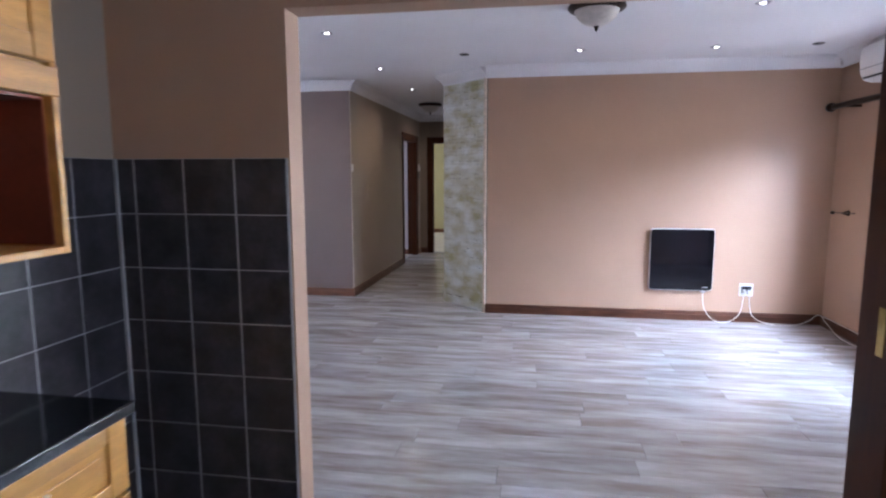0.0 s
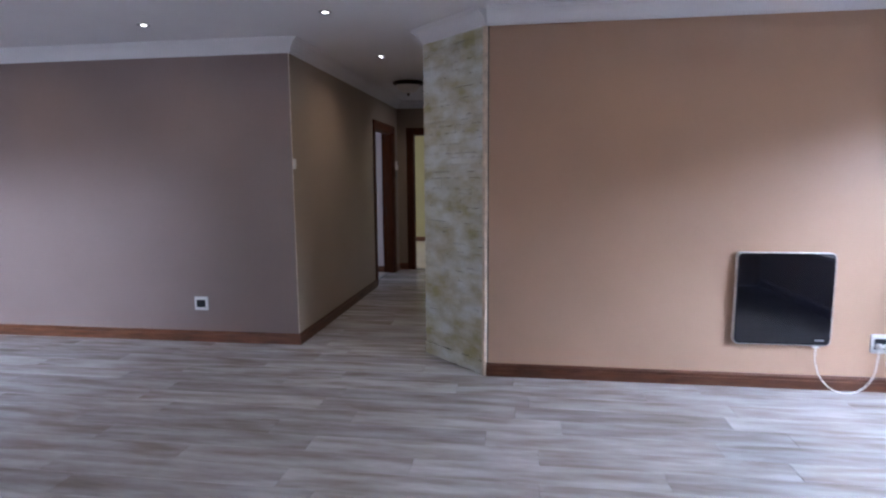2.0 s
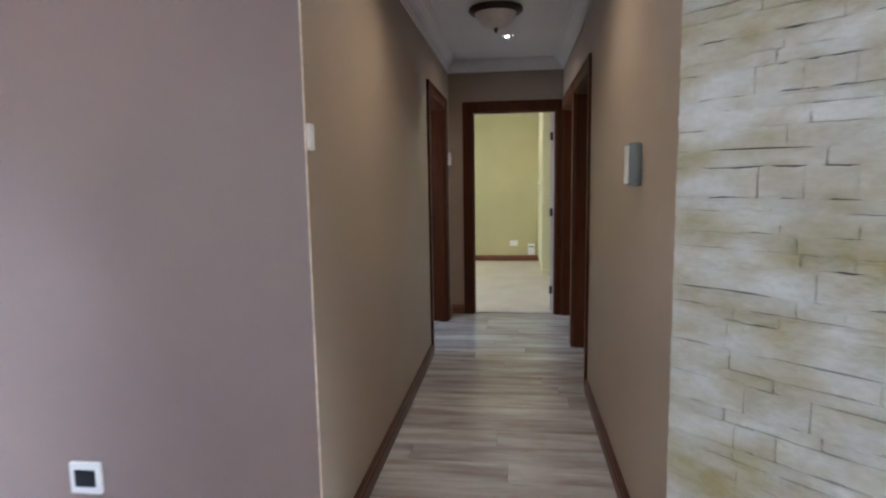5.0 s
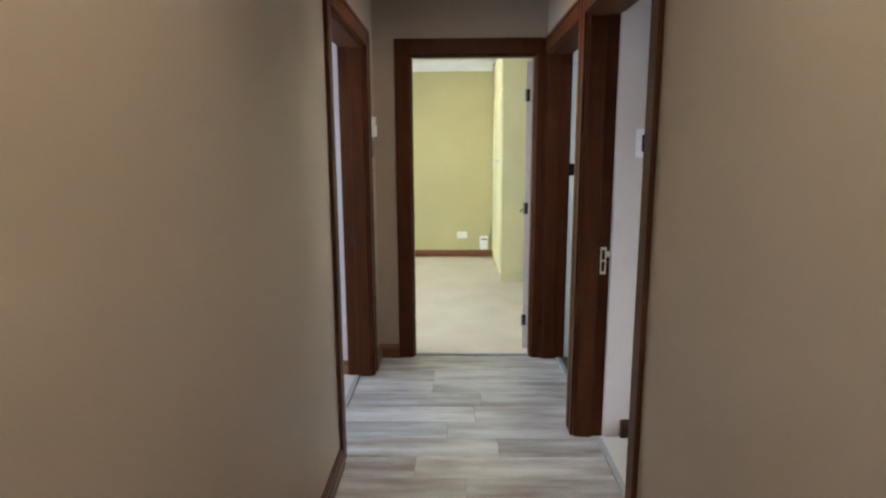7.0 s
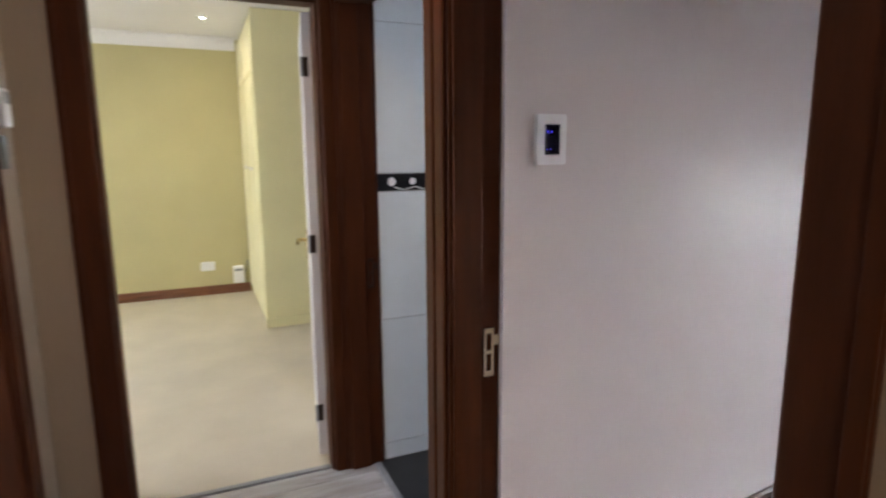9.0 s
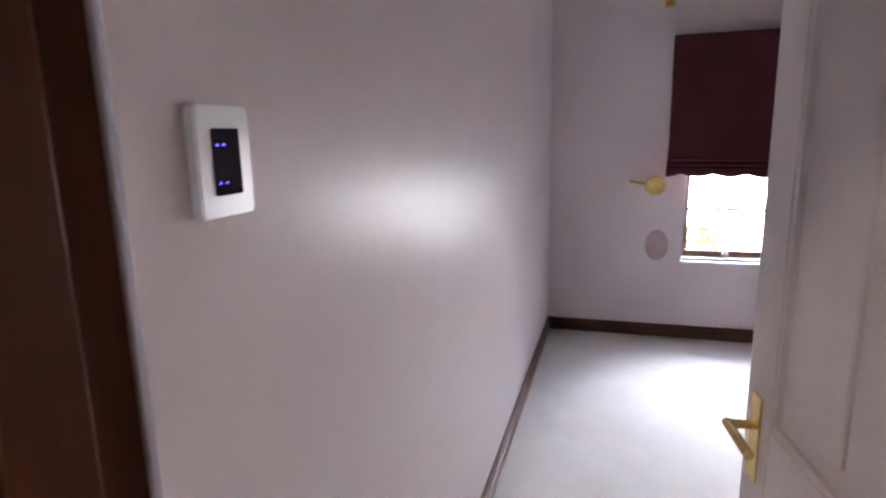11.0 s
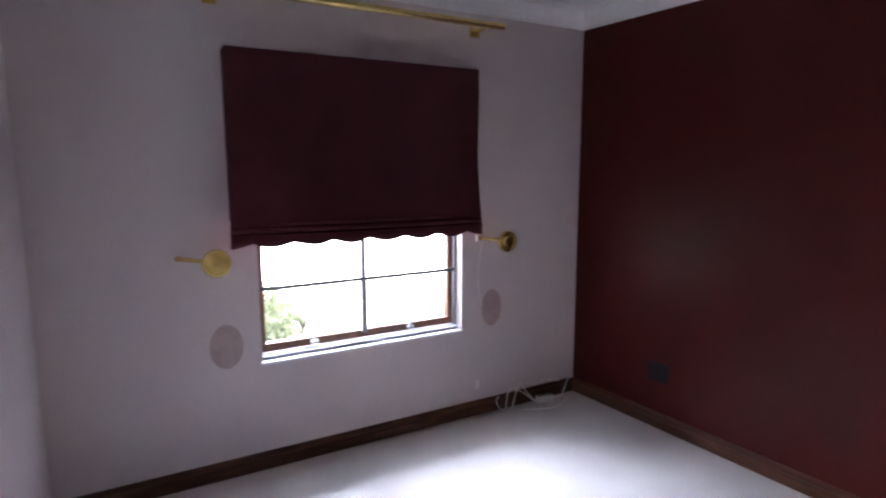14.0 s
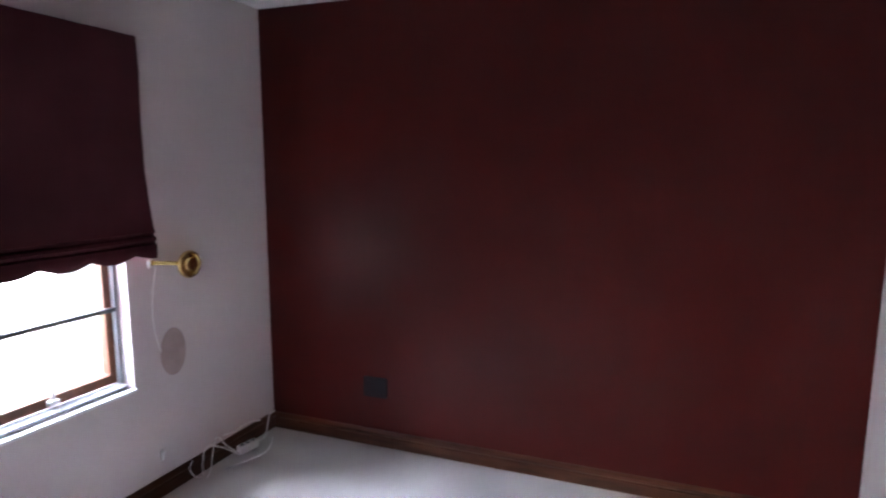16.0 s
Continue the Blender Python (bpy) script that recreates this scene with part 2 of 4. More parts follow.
def wall(name, along, a0, a1, t0, t1, mat, label, openings=(), z0=0.0, z1=ZC, m=None):
    """A wall along 'x' or 'y' from a0 to a1, thickness t0..t1, with openings (a, b, low, high)."""
    bm = bmesh.new()
    cuts = sorted({a0, a1, *[v for o in openings for v in o[:2]]})
    for p, q in zip(cuts, cuts[1:]):
        low = z0
        for o in sorted([o for o in openings if o[0] < (p + q) / 2 < o[1]], key=lambda o: o[2]):
            if o[2] > low:
                box(bm, *((p, q, t0, t1) if along == "x" else (t0, t1, p, q)), low, o[2])
            low = o[3]
        if low < z1:
            box(bm, *((p, q, t0, t1) if along == "x" else (t0, t1, p, q)), low, z1)
    return solid(name, bm, mat, label, "wall", m, kind="structure")


def sweep(profile, p, q, normal, mit0=0, mit1=0):
    """A moulding from p to q; profile rows are (distance from the wall, height); mitres +1 outwards, -1 inwards."""
    p, q, nrm = Vector((*p, 0)), Vector((*q, 0)), Vector((*normal, 0)).normalized()
    d = (q - p).normalized()
    bm = bmesh.new()
    ends = []
    for base, s, mi in ((p, -1, mit0), (q, 1, mit1)):
        ends.append([bm.verts.new(base + nrm * o + d * (s * mi * o) + Vector((0, 0, h))) for o, h in profile])
    n = len(profile)
    for i in range(n - 1):
        bm.faces.new((ends[0][i], ends[0][i + 1], ends[1][i + 1], ends[1][i]))
    bm.faces.new((ends[0][n - 1], ends[0][0], ends[1][0], ends[1][n - 1]))
    bm.faces.new(ends[0])
    bm.faces.new(ends[1][::-1])
    bmesh.ops.recalc_face_normals(bm, faces=bm.faces)
    return bm


SKIRTING = [(0, 0), (0.020, 0), (0.020, 0.058), (0.014, 0.062), (0.014, 0.066), (0.017, 0.070), (0.016, 0.082), (0.009, 0.090), (0.006, 0.095), (0, 0.095)]
CORNICE = [(0, -0.105), (0.012, -0.105), (0.014, -0.092), (0.022, -0.086), (0.030, -0.066), (0.046, -0.044), (0.070, -0.026), (0.088, -0.020), (0.094, -0.010), (0.108, -0.008), (0.108, 0), (0, 0)]


def skirting(p, q, normal, a=0, b=0, m=None, mat=None):
    return solid("baseboard", sweep(SKIRTING, p, q, normal, a, b), mat or SKIRT, "stained wood skirting board with a moulded top edge", "skirting", m, "skirting boards", "structure")


def cornice(p, q, normal, a=0, b=0, m=None, z=ZC):
    return solid("trim", sweep([(o, z + h) for o, h in CORNICE], p, q, normal, a, b), CEIL, "white coved plaster cornice", "cornice", m, "cornices", "structure")


def cable(name, pts, r, mat, label, m=None, parent=None):
    cu = bpy.data.curves.new(name, "CURVE")
    cu.dimensions, cu.bevel_depth, cu.bevel_resolution, cu.resolution_u = "3D", r, 3, 8
    s = cu.splines.new("BEZIER")
    s.bezier_points.add(len(pts) - 1)
    for bp, p in zip(s.bezier_points, pts):
        bp.co, bp.handle_left_type, bp.handle_right_type = p, "AUTO", "AUTO"
    cu.materials.append(mat)
    tmp = new(name, cu)
    me = bpy.data.meshes.new_from_object(tmp)
    bpy.data.objects.remove(tmp)
    ob = new(name, me)
    for p in me.polygons:
        p.use_smooth = True
    if parent:
        ob.parent = parent
        return tagged(ob, label)
    if m is not None:
        ob.matrix_world = m
    return tagged(ob, label, "cable")

# ---- structure: living room, kitchen doorway, corridor ----
DH = 2.027          # clear height of the doorways
LIN = 0.018         # thickness of their linings
solid("floor", B(-6.6, 3.4, 0.40, YE + 0.14, -0.20, -0.012), SUBFLOOR, "dark underlay showing in the joints between vinyl planks", "floor", kind="structure")
FLOOR = bpy.data.objects["floor"]
solid("kitchen_floor", B(-1.5, 3.1, -2.9, 0.40, -0.2, 0.0), BLACKTILE, "dark kitchen floor tiles", "floor", kind="structure")
solid("ceiling", B(-6.6, 3.4, -2.9, YE + 0.15, ZC, ZC + 0.15), CEIL, "smooth white painted ceiling", "ceiling", kind="structure")
wall("wall_peach", "x", -0.185, XW, YO, YO + 0.20, PEACH, "peach beige painted wall with satin sheen")
solid("wall_chamfer", prism([(-0.200, YO), (-0.185, YO + 0.2), (-0.56, YP + 0.12), (XR, 5.03)], 0, ZC), MORTAR, "splayed masonry corner behind the stone cladding", "wall", kind="structure")
wall("wall_corridor_right", "y", 5.03, YE + 0.15, XR, -0.56, TAUPE, "taupe painted corridor wall with two doorways", [(7.078 - LIN, 7.971 + LIN, 0, DH + LIN), (8.099 - LIN, 9.070 + LIN, 0, DH + LIN)])
wall("wall_corridor_left", "y", YP + 0.15, YE + 0.15, XL - 0.15, XL, TAUPE, "taupe painted corridor wall with one doorway", [(7.775 - LIN, 8.748 + LIN, 0, DH + LIN)])
wall("wall_taupe", "x", -6.4, XL - 0.003, YP, YP + 0.15, TAUPESHADE, "taupe painted living room wall, cool shade in its colour")
wall("wall_corner_return", "y", YP + 0.004, YP + 0.15, XL - 0.003, XL, TAUPE, "taupe painted wall corner")
wall("wall_corridor_end", "x", XL, XR, YE, YE + 0.15, TAUPE, "taupe painted end wall with an open doorway", [(-1.588 - LIN, -0.778 + LIN, 0, DH + LIN)])
wall("wall_living_window", "y", 0.67, YO + 0.2, XW, XW + 0.24, PEACH, "peach beige wall with a wooden window", [(1.95, 3.86, 0.56, 1.98)])
wall("wall_living_left", "y", 0.4, YP + 0.15, -6.55, -6.4, TAUPE, "taupe painted wall")
wall("wall_kitchen", "x", -6.4, XW + 0.24, 0.553, 0.67, PEACH, "beige plastered wall with a wide opening to the kitchen", [(-5.4, -3.1, 0, 2.1), (-0.555, 1.49, 0, 2.02)])
wall("wall_kitchen_left", "y", -2.8, 0.553, -1.41, -1.26, TAUPE, "beige kitchen wall above the tiles")
wall("wall_kitchen_right", "y", -2.8, 0.553, 2.8, 2.95, TAUPE, "beige kitchen wall with a window", [(-1.5, -0.3, 1.0, 2.0)])
wall("wall_kitchen_back", "x", -1.26, 2.8, -2.8, -2.65, TAUPE, "beige kitchen wall")

solid("trim", B(XL - 0.005, XL + 0.0015, YP - 0.0015, YP + 0.005, 0.095, ZC - 0.105, bevel=0.001), BEAD, "worn pale plaster bead on the wall corner", "corner bead", kind="structure")

# cornices and skirtings
cornice((-0.200, YO), (XW, YO), (0, -1), 0, -1)
cornice((-0.200, YO), (XR, 5.03), (-0.61, -0.79), 0.0, 0.30)
cornice((XR, 5.03), (XR, YE), (-1, 0), 0.0, -1)
cornice((XL, YP), (XL, YE), (1, 0), 1, -1)
cornice((-6.4, YP), (XL, YP), (0, -1), -1, 1)
cornice((XL, YE), (XR, YE), (0, -1), -1, -1)
cornice((XW, 0.67), (XW, YO), (-1, 0), -1, -1)
cornice((-6.4, 0.67), (XW, 0.67), (0, 1), -1, -1)
skirting((-0.200, YO), (XW, YO), (0, -1), 0, -1, mat=SKIRTSHADE)
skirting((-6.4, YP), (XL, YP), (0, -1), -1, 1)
skirting((XL, YP), (XL, 7.668), (1, 0), 1, 0, mat=SKIRTSHADE)
skirting((XL, 8.846), (XL, YE), (1, 0), 0, -1)
skirting((XL, YE), (-1.69, YE), (0, -1), -1, 0)
skirting((XR, 5.05), (XR, 6.966), (-1, 0), 0, 0, mat=SKIRTSHADE)
skirting((XW, 0.67), (XW, YO), (-1, 0), 0, -1, mat=SKIRTSHADE)

# ---- structure: yellow room at the end ----
solid("floor_yellow_room", B(-4.2, 0.8, YE + 0.05, 12.95, -0.2, 0.004), CARPETY, "cream cut pile carpet", "carpet", kind="structure")
solid("ceiling_yellow_room", B(-4.3, 0.9, YE + 0.15, 13.05, ZC, ZC + 0.15), CEIL, "white painted ceiling", "ceiling", kind="structure")
wall("wall_yellow_back", "x", -4.3, 0.9, 12.87, 13.0, YELLOW, "olive yellow painted bedroom wall")
wall("wall_yellow_left", "y", YE + 0.15, 12.87, -4.35, -4.2, YELLOW, "olive yellow painted wall with a window", [(9.5, 11.1, 0.7, 2.0)])
wall("wall_yellow_right", "y", YE + 0.15, 12.87, 0.8, 0.95, YELLOW, "olive yellow painted wall")
wall("wall_yellow_front", "x", -4.3, XL - 0.15, YE, YE + 0.15, YELLOW, "olive yellow painted wall")
wall("wall_bathroom_back", "x", -0.56, 1.6, YE + 0.01, YE + 0.15, YELLOW, "plain dividing wall")
cornice((-4.2, 12.87), (-0.81, 12.87), (0, -1), -1, 0)
skirting((-4.2, 12.87), (-0.80, 12.87), (0, -1), -1, 0)

# ---- structure: side room on the left ----
solid("floor_side_room", B(-4.6, XL - 0.10, 6.4, 8.78, -0.2, 0.004), CARPET, "pale cut pile carpet", "carpet", kind="structure")
solid("ceiling_side_room", B(-4.7, XL - 0.15, 6.3, 8.9, ZC, ZC + 0.15), CEIL, "white painted ceiling", "ceiling", kind="structure")
wall("wall_side_far", "x", -4.6, XL - 0.15, 8.78, 8.9, LILAC, "pale lilac painted wall beside the doorway")
wall("wall_side_near", "x", -4.6, XL - 0.15, 6.3, 6.4, LILAC, "pale lilac painted wall")
wall("wall_side_window", "y", 6.3, 8.9, -4.7, -4.6, LILAC, "pale lilac painted wall with a window", [(7.0, 8.2, 0.8, 2.0)])
skirting((-4.6, 8.78), (XL - 0.15, 8.78), (0, -1), -1, 0)

# ---- structure: bathroom ----
solid("floor_bathroom", B(-0.585, 1.5, 8.08, YE, -0.2, 0.003), BLACKTILE, "black bathroom floor tiles", "floor", kind="structure")
solid("ceiling_bathroom", B(-0.56, 1.6, 8.0, YE + 0.15, ZC + 0.006, ZC + 0.16), CEIL, "white painted ceiling", "ceiling", kind="structure")
wall("wall_bathroom_far", "y", 8.2, YE + 0.01, 1.5, 1.6, WTILE, "white tiled wall with a small window", [(8.5, 9.0, 1.4, 2.0)])

# ---- structure: bedroom with the red wall, turned a little against the corridor ----
RW = 5.36
REDM = BED @ Matrix.Translation((3.26, RW, 0)) @ Matrix.Rotation(radians(2.8), 4, "Z") @ Matrix.Translation((-3.26, -RW, 0))
pts = [(-0.585, 7.05), (-0.585, 7.98)]
for q in ((3.26, 8.39), (3.26, RW - 0.02), (0.285, RW - 0.17), (0.285, 6.55)):
    v = BED @ Vector((*q, 0))
    pts.append((v.x, v.y))
pts.append((-0.56, 6.2))
solid("floor_bedroom", prism(pts, -0.2, 0.004), CARPET, "pale cut pile bedroom carpet", "carpet", kind="structure")
solid("ceiling_bedroom", B(-1.0, 3.44, RW - 0.32, 8.51, ZC + 0.003, ZC + 0.153), CEIL, "white painted bedroom ceiling", "ceiling", BED, kind="structure")
wall("wall_bedroom_left", "x", -0.585, 3.26, 8.39, 8.51, LILAC, "pale lilac wall with a satin sheen", m=BED)
wall("wall_bedroom_window", "y", RW - 0.10, 8.51, 3.26, 3.46, LILAC, "pale lilac wall with a window", [(6.275, 7.462, 0.563, 1.95)], m=BED)
wall("wall_bedroom_red", "x", 0.10, 3.265, RW - 0.15, RW, RED, "dark red feature wall with a satin sheen", m=REDM)
wall("wall_bedroom_return", "y", RW - 0.20, 6.55, 0.165, 0.285, LILAC, "pale lilac return wall", m=BED)
wall("wall_bedroom_niche", "x", -0.90, 0.165, 6.43, 6.55, LILAC, "pale lilac wall behind the door", m=BED)
cornice((-0.58, 8.39), (3.26, 8.39), (0, -1), 0, -1, BED, ZC + 0.003)
cornice((3.26, RW), (3.26, 8.39), (-1, 0), -1, -1, BED, ZC + 0.003)
cornice((0.285, RW), (3.26, RW), (0, 1), -1, -1, REDM, ZC + 0.001)
skirting((-0.50, 8.39), (3.26, 8.39), (0, -1), 0, -1, BED, SKIRTSHADE)
skirting((3.26, RW), (3.26, 8.39), (-1, 0), -1, -1, BED, SKIRTSHADE)
skirting((0.285, RW), (3.26, RW), (0, 1), -1, -1, REDM, SKIRTSHADE)
skirting((0.285, RW - 0.13), (0.285, 6.55), (1, 0), -1, 0, BED)


# ---- door frames ----
def door_frame(name, along, a, b, t0, t1, wa, wb, label, head=DH, casing=0.102, room=1):
    """Lining and casings of a clear opening a to b; t0..t1 are the wall faces, wa and wb the casing widths, room the side the leaf hangs on."""
    th = thing(name, label, "door frame", kind="structure")

    def put(nm, u0, u1, v0, v1, z0, z1, bevel=0.004):
        part(nm, B(*((u0, u1, v0, v1) if along == "x" else (v0, v1, u0, u1)), z0, z1, bevel=bevel), WOOD, th)
    put("jamb", a - LIN, a, t0 + 0.002, t1 - 0.002, 0, head)
    put("jamb", b, b + LIN, t0 + 0.002, t1 - 0.002, 0, head)
    put("head", a - LIN, b + LIN, t0 + 0.002, t1 - 0.002, head, head + LIN)
    # rebate: the stop fills the jamb up to where the closed leaf would lie
    s0, s1 = (t0 + 0.012, t1 - 0.058) if room > 0 else (t0 + 0.058, t1 - 0.012)
    for u0, u1 in ((a, a + 0.009), (b - 0.009, b)):
        put("stop", u0, u1, s0, s1, 0, head, 0.003)
    put("stop", a + 0.009, b - 0.009, s0, s1, head - 0.009, head, 0.003)
    for f0, f1, out in ((t0 - 0.012, t0 + 0.002, -1), (t1 - 0.002, t1 + 0.012, 1)):
        put("casing", a - wa, a - 0.005, f0, f1, 0, head + casing, 0.005)
        put("casing", b + 0.005, b + wb, f0, f1, 0, head + casing, 0.005)
        put("casing", a - 0.005, b + 0.005, f0, f1, head + 0.005, head + casing, 0.005)
        g0, g1 = (f0 - 0.006, f0) if out < 0 else (f1, f1 + 0.006)
        if wa > 0.08:
            put("bead", a - wa, a - wa + 0.022, g0, g1, 0, head + casing, 0.0025)
        if wb > 0.08:
            put("bead", b + wb - 0.022, b + wb, g0, g1, 0, head + casing, 0.0025)
        put("bead", a - wa + 0.022, b + wb - 0.022, g0, g1, head + casing - 0.022, head + casing, 0.0025)
    return th


DARK = "dark reddish varnished wood door frame with moulded casing"
f_bed = door_frame("door_frame_1", "y", 7.078, 7.971, XR, -0.56, 0.095, 0.058, DARK)
f_bath = door_frame("door_frame_2", "y", 8.099, 9.070, XR, -0.56, 0.058, 0.019, DARK)
f_left = door_frame("door_frame_3", "y", 7.775, 8.748, XL - 0.15, XL, 0.105, 0.095, DARK, room=-1)
f_end = door_frame("door_frame_4", "x", -1.588, -0.778, YE, YE + 0.15, 0.102, 0.056, DARK)
f_kit = thing("door_frame_5", "dark wooden door post at the kitchen opening with a brass keep", "door frame", kind="structure")
part("jamb", B(1.423, 1.492, 0.50, 0.72, 0, 2.02, bevel=0.006), WOOD, f_kit)
part("keep", B(1.419, 1.424, 0.56, 0.60, 0.86, 1.02, bevel=0.001), BRASS, f_kit, "tarnished brass keep")


def strike(parent, x, y, z, mat):
    """Brass striking plate on a jamb, facing -y."""
    bm = bmesh.new()
    for z0, z1 in ((0.0, 0.014), (0.062, 0.070), (0.118, 0.132)):
        box(bm, x - 0.014, x + 0.014, y - 0.003, y, z + z0, z + z1)
    box(bm, x - 0.014, x - 0.008, y - 0.003, y, z, z + 0.132)
    box(bm, x + 0.008, x + 0.014, y - 0.003, y, z, z + 0.132)
    box(bm, x + 0.014, x + 0.030, y - 0.004, y + 0.002, z + 0.085, z + 0.112)
    part("strike_plate", bm, mat, parent, "metal striking plate")


strike(f_bed, -0.594, 7.971, 0.84, NICKEL)
strike(f_bath, -0.594, 9.070, 0.84, BRONZE)
strike(f_left, XL - 0.116, 8.748, 0.84, BRONZE)
for nm, b in (("threshold_bedroom", (-0.60, -0.57, 7.064, 7.963)), ("threshold_bathroom", (-0.60, -0.57, 8.087, 9.068)), ("threshold_side_room", (XL - 0.115, XL - 0.085, 7.777, 8.746)), ("threshold_yellow_room", (-1.586, -0.780, YE + 0.03, YE + 0.058))):
    solid(nm, B(*b, -0.01, 0.009, bevel=0.003), STEEL, "grey metal threshold strip", "threshold", kind="structure")


# ---- windows ----
def window(name, along, a, b, z0, z1, t, rows, cols, mat, label, m=None, deep=0.05):
    th = thing(name, label, "window", m, kind="structure")

    def put(nm, u0, u1, w0, w1, d0, d1, mt, bevel=0.004, label=""):
        part(nm, B(*((u0, u1, d0, d1) if along == "x" else (d0, d1, u0, u1)), w0, w1, bevel=bevel), mt, th, label)
    f = 0.045
    put("frame", a, b, z0, z0 + f, t, t + deep, mat)
    put("frame", a, b, z1 - f, z1, t, t + deep, mat)
    put("frame", a, a + f, z0 + f, z1 - f, t, t + deep, mat)
    put("frame", b - f, b, z0 + f, z1 - f, t, t + deep, mat)
    for i in range(1, cols):
        u = a + (b - a) * i / cols
        put("mullion", u - 0.016, u + 0.016, z0 + f, z1 - f, t + 0.004, t + deep - 0.004, mat)
    us = [a + f] + [a + (b - a) * i / cols for i in range(1, cols)] + [b - f]
    for p, q in zip(us, us[1:]):
        put("pane", p, q, z0 + f, z1 - f, t + deep / 2 - 0.002, t + deep / 2 + 0.002, GLASS, 0)
        th.children[-1].visible_shadow = False
    return th, put


w_liv, put = window("window_1", "y", 1.95, 3.86, 0.60, 1.98, XW + 0.12, 2, 3, MEDWOOD, "red-brown wooden window with horizontal burglar bars")
for k in range(1, 6):
    part("bar", rod((XW + 0.09, 1.95, 0.60 + 0.23 * k), (XW + 0.09, 3.86, 0.60 + 0.23 * k), 0.006), STEEL, w_liv)
part("sill", B(XW - 0.012, XW + 0.24, 1.95, 3.86, 0.563, 0.60, bevel=0.004), CEIL, w_liv, "white painted sill")
window("window_2", "x", -5.4, -3.1, 0.02, 2.1, 0.58, 1, 2, MEDWOOD, "wide glazed garden door with wooden frame")
window("window_3", "y", -1.5, -0.3, 1.0, 2.0, 2.815, 1, 2, MEDWOOD, "wooden kitchen window")
window("window_4", "y", 9.5, 11.1, 0.7, 2.0, -4.3, 1, 2, MEDWOOD, "wooden bedroom window")
window("window_5", "y", 7.0, 8.2, 0.8, 2.0, -4.67, 1, 2, MEDWOOD, "wooden side room window")
window("window_6", "y", 8.5, 9.0, 1.4, 2.0, 1.53, 1, 1, STEEL, "small bathroom window")
w_bed, put = window("window_7", "y", 6.275, 7.462, 0.590, 1.95, 3.355, 1, 1, MEDWOOD, "wooden bedroom window with grey glazing bars and a white sill", BED)
part("sill", B(3.248, 3.355, 6.268, 7.469, 0.558, 0.572, bevel=0.003), CEIL, w_bed, "white painted sill edge")
part("inner_sill", B(3.285, 3.355, 6.285, 7.452, 0.572, 0.590, bevel=0.003), STEEL, w_bed, "grey painted inner sill")
part("mullion", B(3.338, 3.358, 6.855, 6.885, 0.62, 1.92, bevel=0.004), STEEL, w_bed, "grey painted mullion")
part("glazing_bar", B(3.322, 3.340, 6.29, 7.45, 0.924, 0.944, bevel=0.003), BAR, w_bed, "grey painted glazing bar")
part("subframe", B(3.325, 3.352, 6.276, 6.292, 0.59, 1.95, bevel=0.002), STEEL, w_bed)
part("subframe", B(3.325, 3.352, 7.445, 7.461, 0.59, 1.95, bevel=0.002), STEEL, w_bed)
for y in (7.165, 6.585):
    bm = B(3.325, 3.345, y - 0.006, y + 0.006, 0.60, 0.70, bevel=0.003)
    box(bm, 3.32, 3.35, y - 0.02, y + 0.02, 0.605, 0.625, 0.003)
    part("window_stay", bm, CHROME, w_bed, "small metal window stay")
part("latch", rod((3.342, 6.87, 0.80), (3.342, 6.98, 0.79), 0.005), CHROME, w_bed)


# ---- things: living room ----
def rounded(w, h, d, r, n=8):
    """A slab in the xz plane with rounded corners, thickness d towards +y."""
    pts = []
    for cx, cz, a0 in ((w / 2 - r, h / 2 - r, 0), (-w / 2 + r, h / 2 - r, 90), (-w / 2 + r, -h / 2 + r, 180), (w / 2 - r, -h / 2 + r, 270)):
        pts += [(cx + r * math.cos(radians(a0 + 90 * i / n)), cz + r * math.sin(radians(a0 + 90 * i / n))) for i in range(n + 1)]
    bm = prism(pts, 0, d)
    bm.transform(Matrix.Rotation(radians(90), 4, "X") @ Matrix.Translation((0, 0, -d)))
    return bm


def wall_plate(name, label, category, m, w, h, face, rim=WHITE, inner=(0.7, 0.62), d=0.010, group=""):
    """A socket or switch plate; local -y looks out of the wall, origin on the wall face."""
    th = thing(name, label, category, m, group)
    bm = rounded(w, h, d, 0.008)
    bm.transform(Matrix.Translation((0, -d, 0)))
    lip = rounded(w * 0.95, h * 0.96, 0.0015, 0.007)
    lip.transform(Matrix.Translation((0, -d - 0.0015, 0)))
    me = bpy.data.meshes.new("lip")
    lip.to_mesh(me)
    lip.free()
    bm.from_mesh(me)
    bpy.data.meshes.remove(me)
    part("plate", bm, rim, th)
    f = rounded(w * inner[0], h * inner[1], 0.003, 0.003)
    f.transform(Matrix.Translation((0, -d - 0.0035, 0)))
    part("face", f, face, th)
    return th


heater = thing("panel_heater", "square black glass panel heater with white rim on the wall", "heater", pose(1.738, YO, 0.612))
bm = rounded(0.600, 0.612, 0.030, 0.035)
bm.transform(Matrix.Translation((0, -0.042, 0)))
part("casing", bm, WHITE, heater, "white plastic rim", True)
bm = rounded(0.589, 0.601, 0.006, 0.030)
bm.transform(Matrix.Translation((0, -0.048, 0)))
part("glass_front", bm, GLOSSBLACK, heater, "glossy black glass front")
part("badge", B(0.205, 0.255, -0.0492, -0.048, -0.272, -0.266), SILVER, heater)
for x in (-0.2, 0.2):
    part("bracket", B(x - 0.03, x + 0.03, -0.014, 0.0, -0.2, 0.2), WHITE, heater)
part("lead_entry", B(0.20, 0.24, -0.035, -0.015, -0.325, -0.300, bevel=0.003), WHITE, heater)

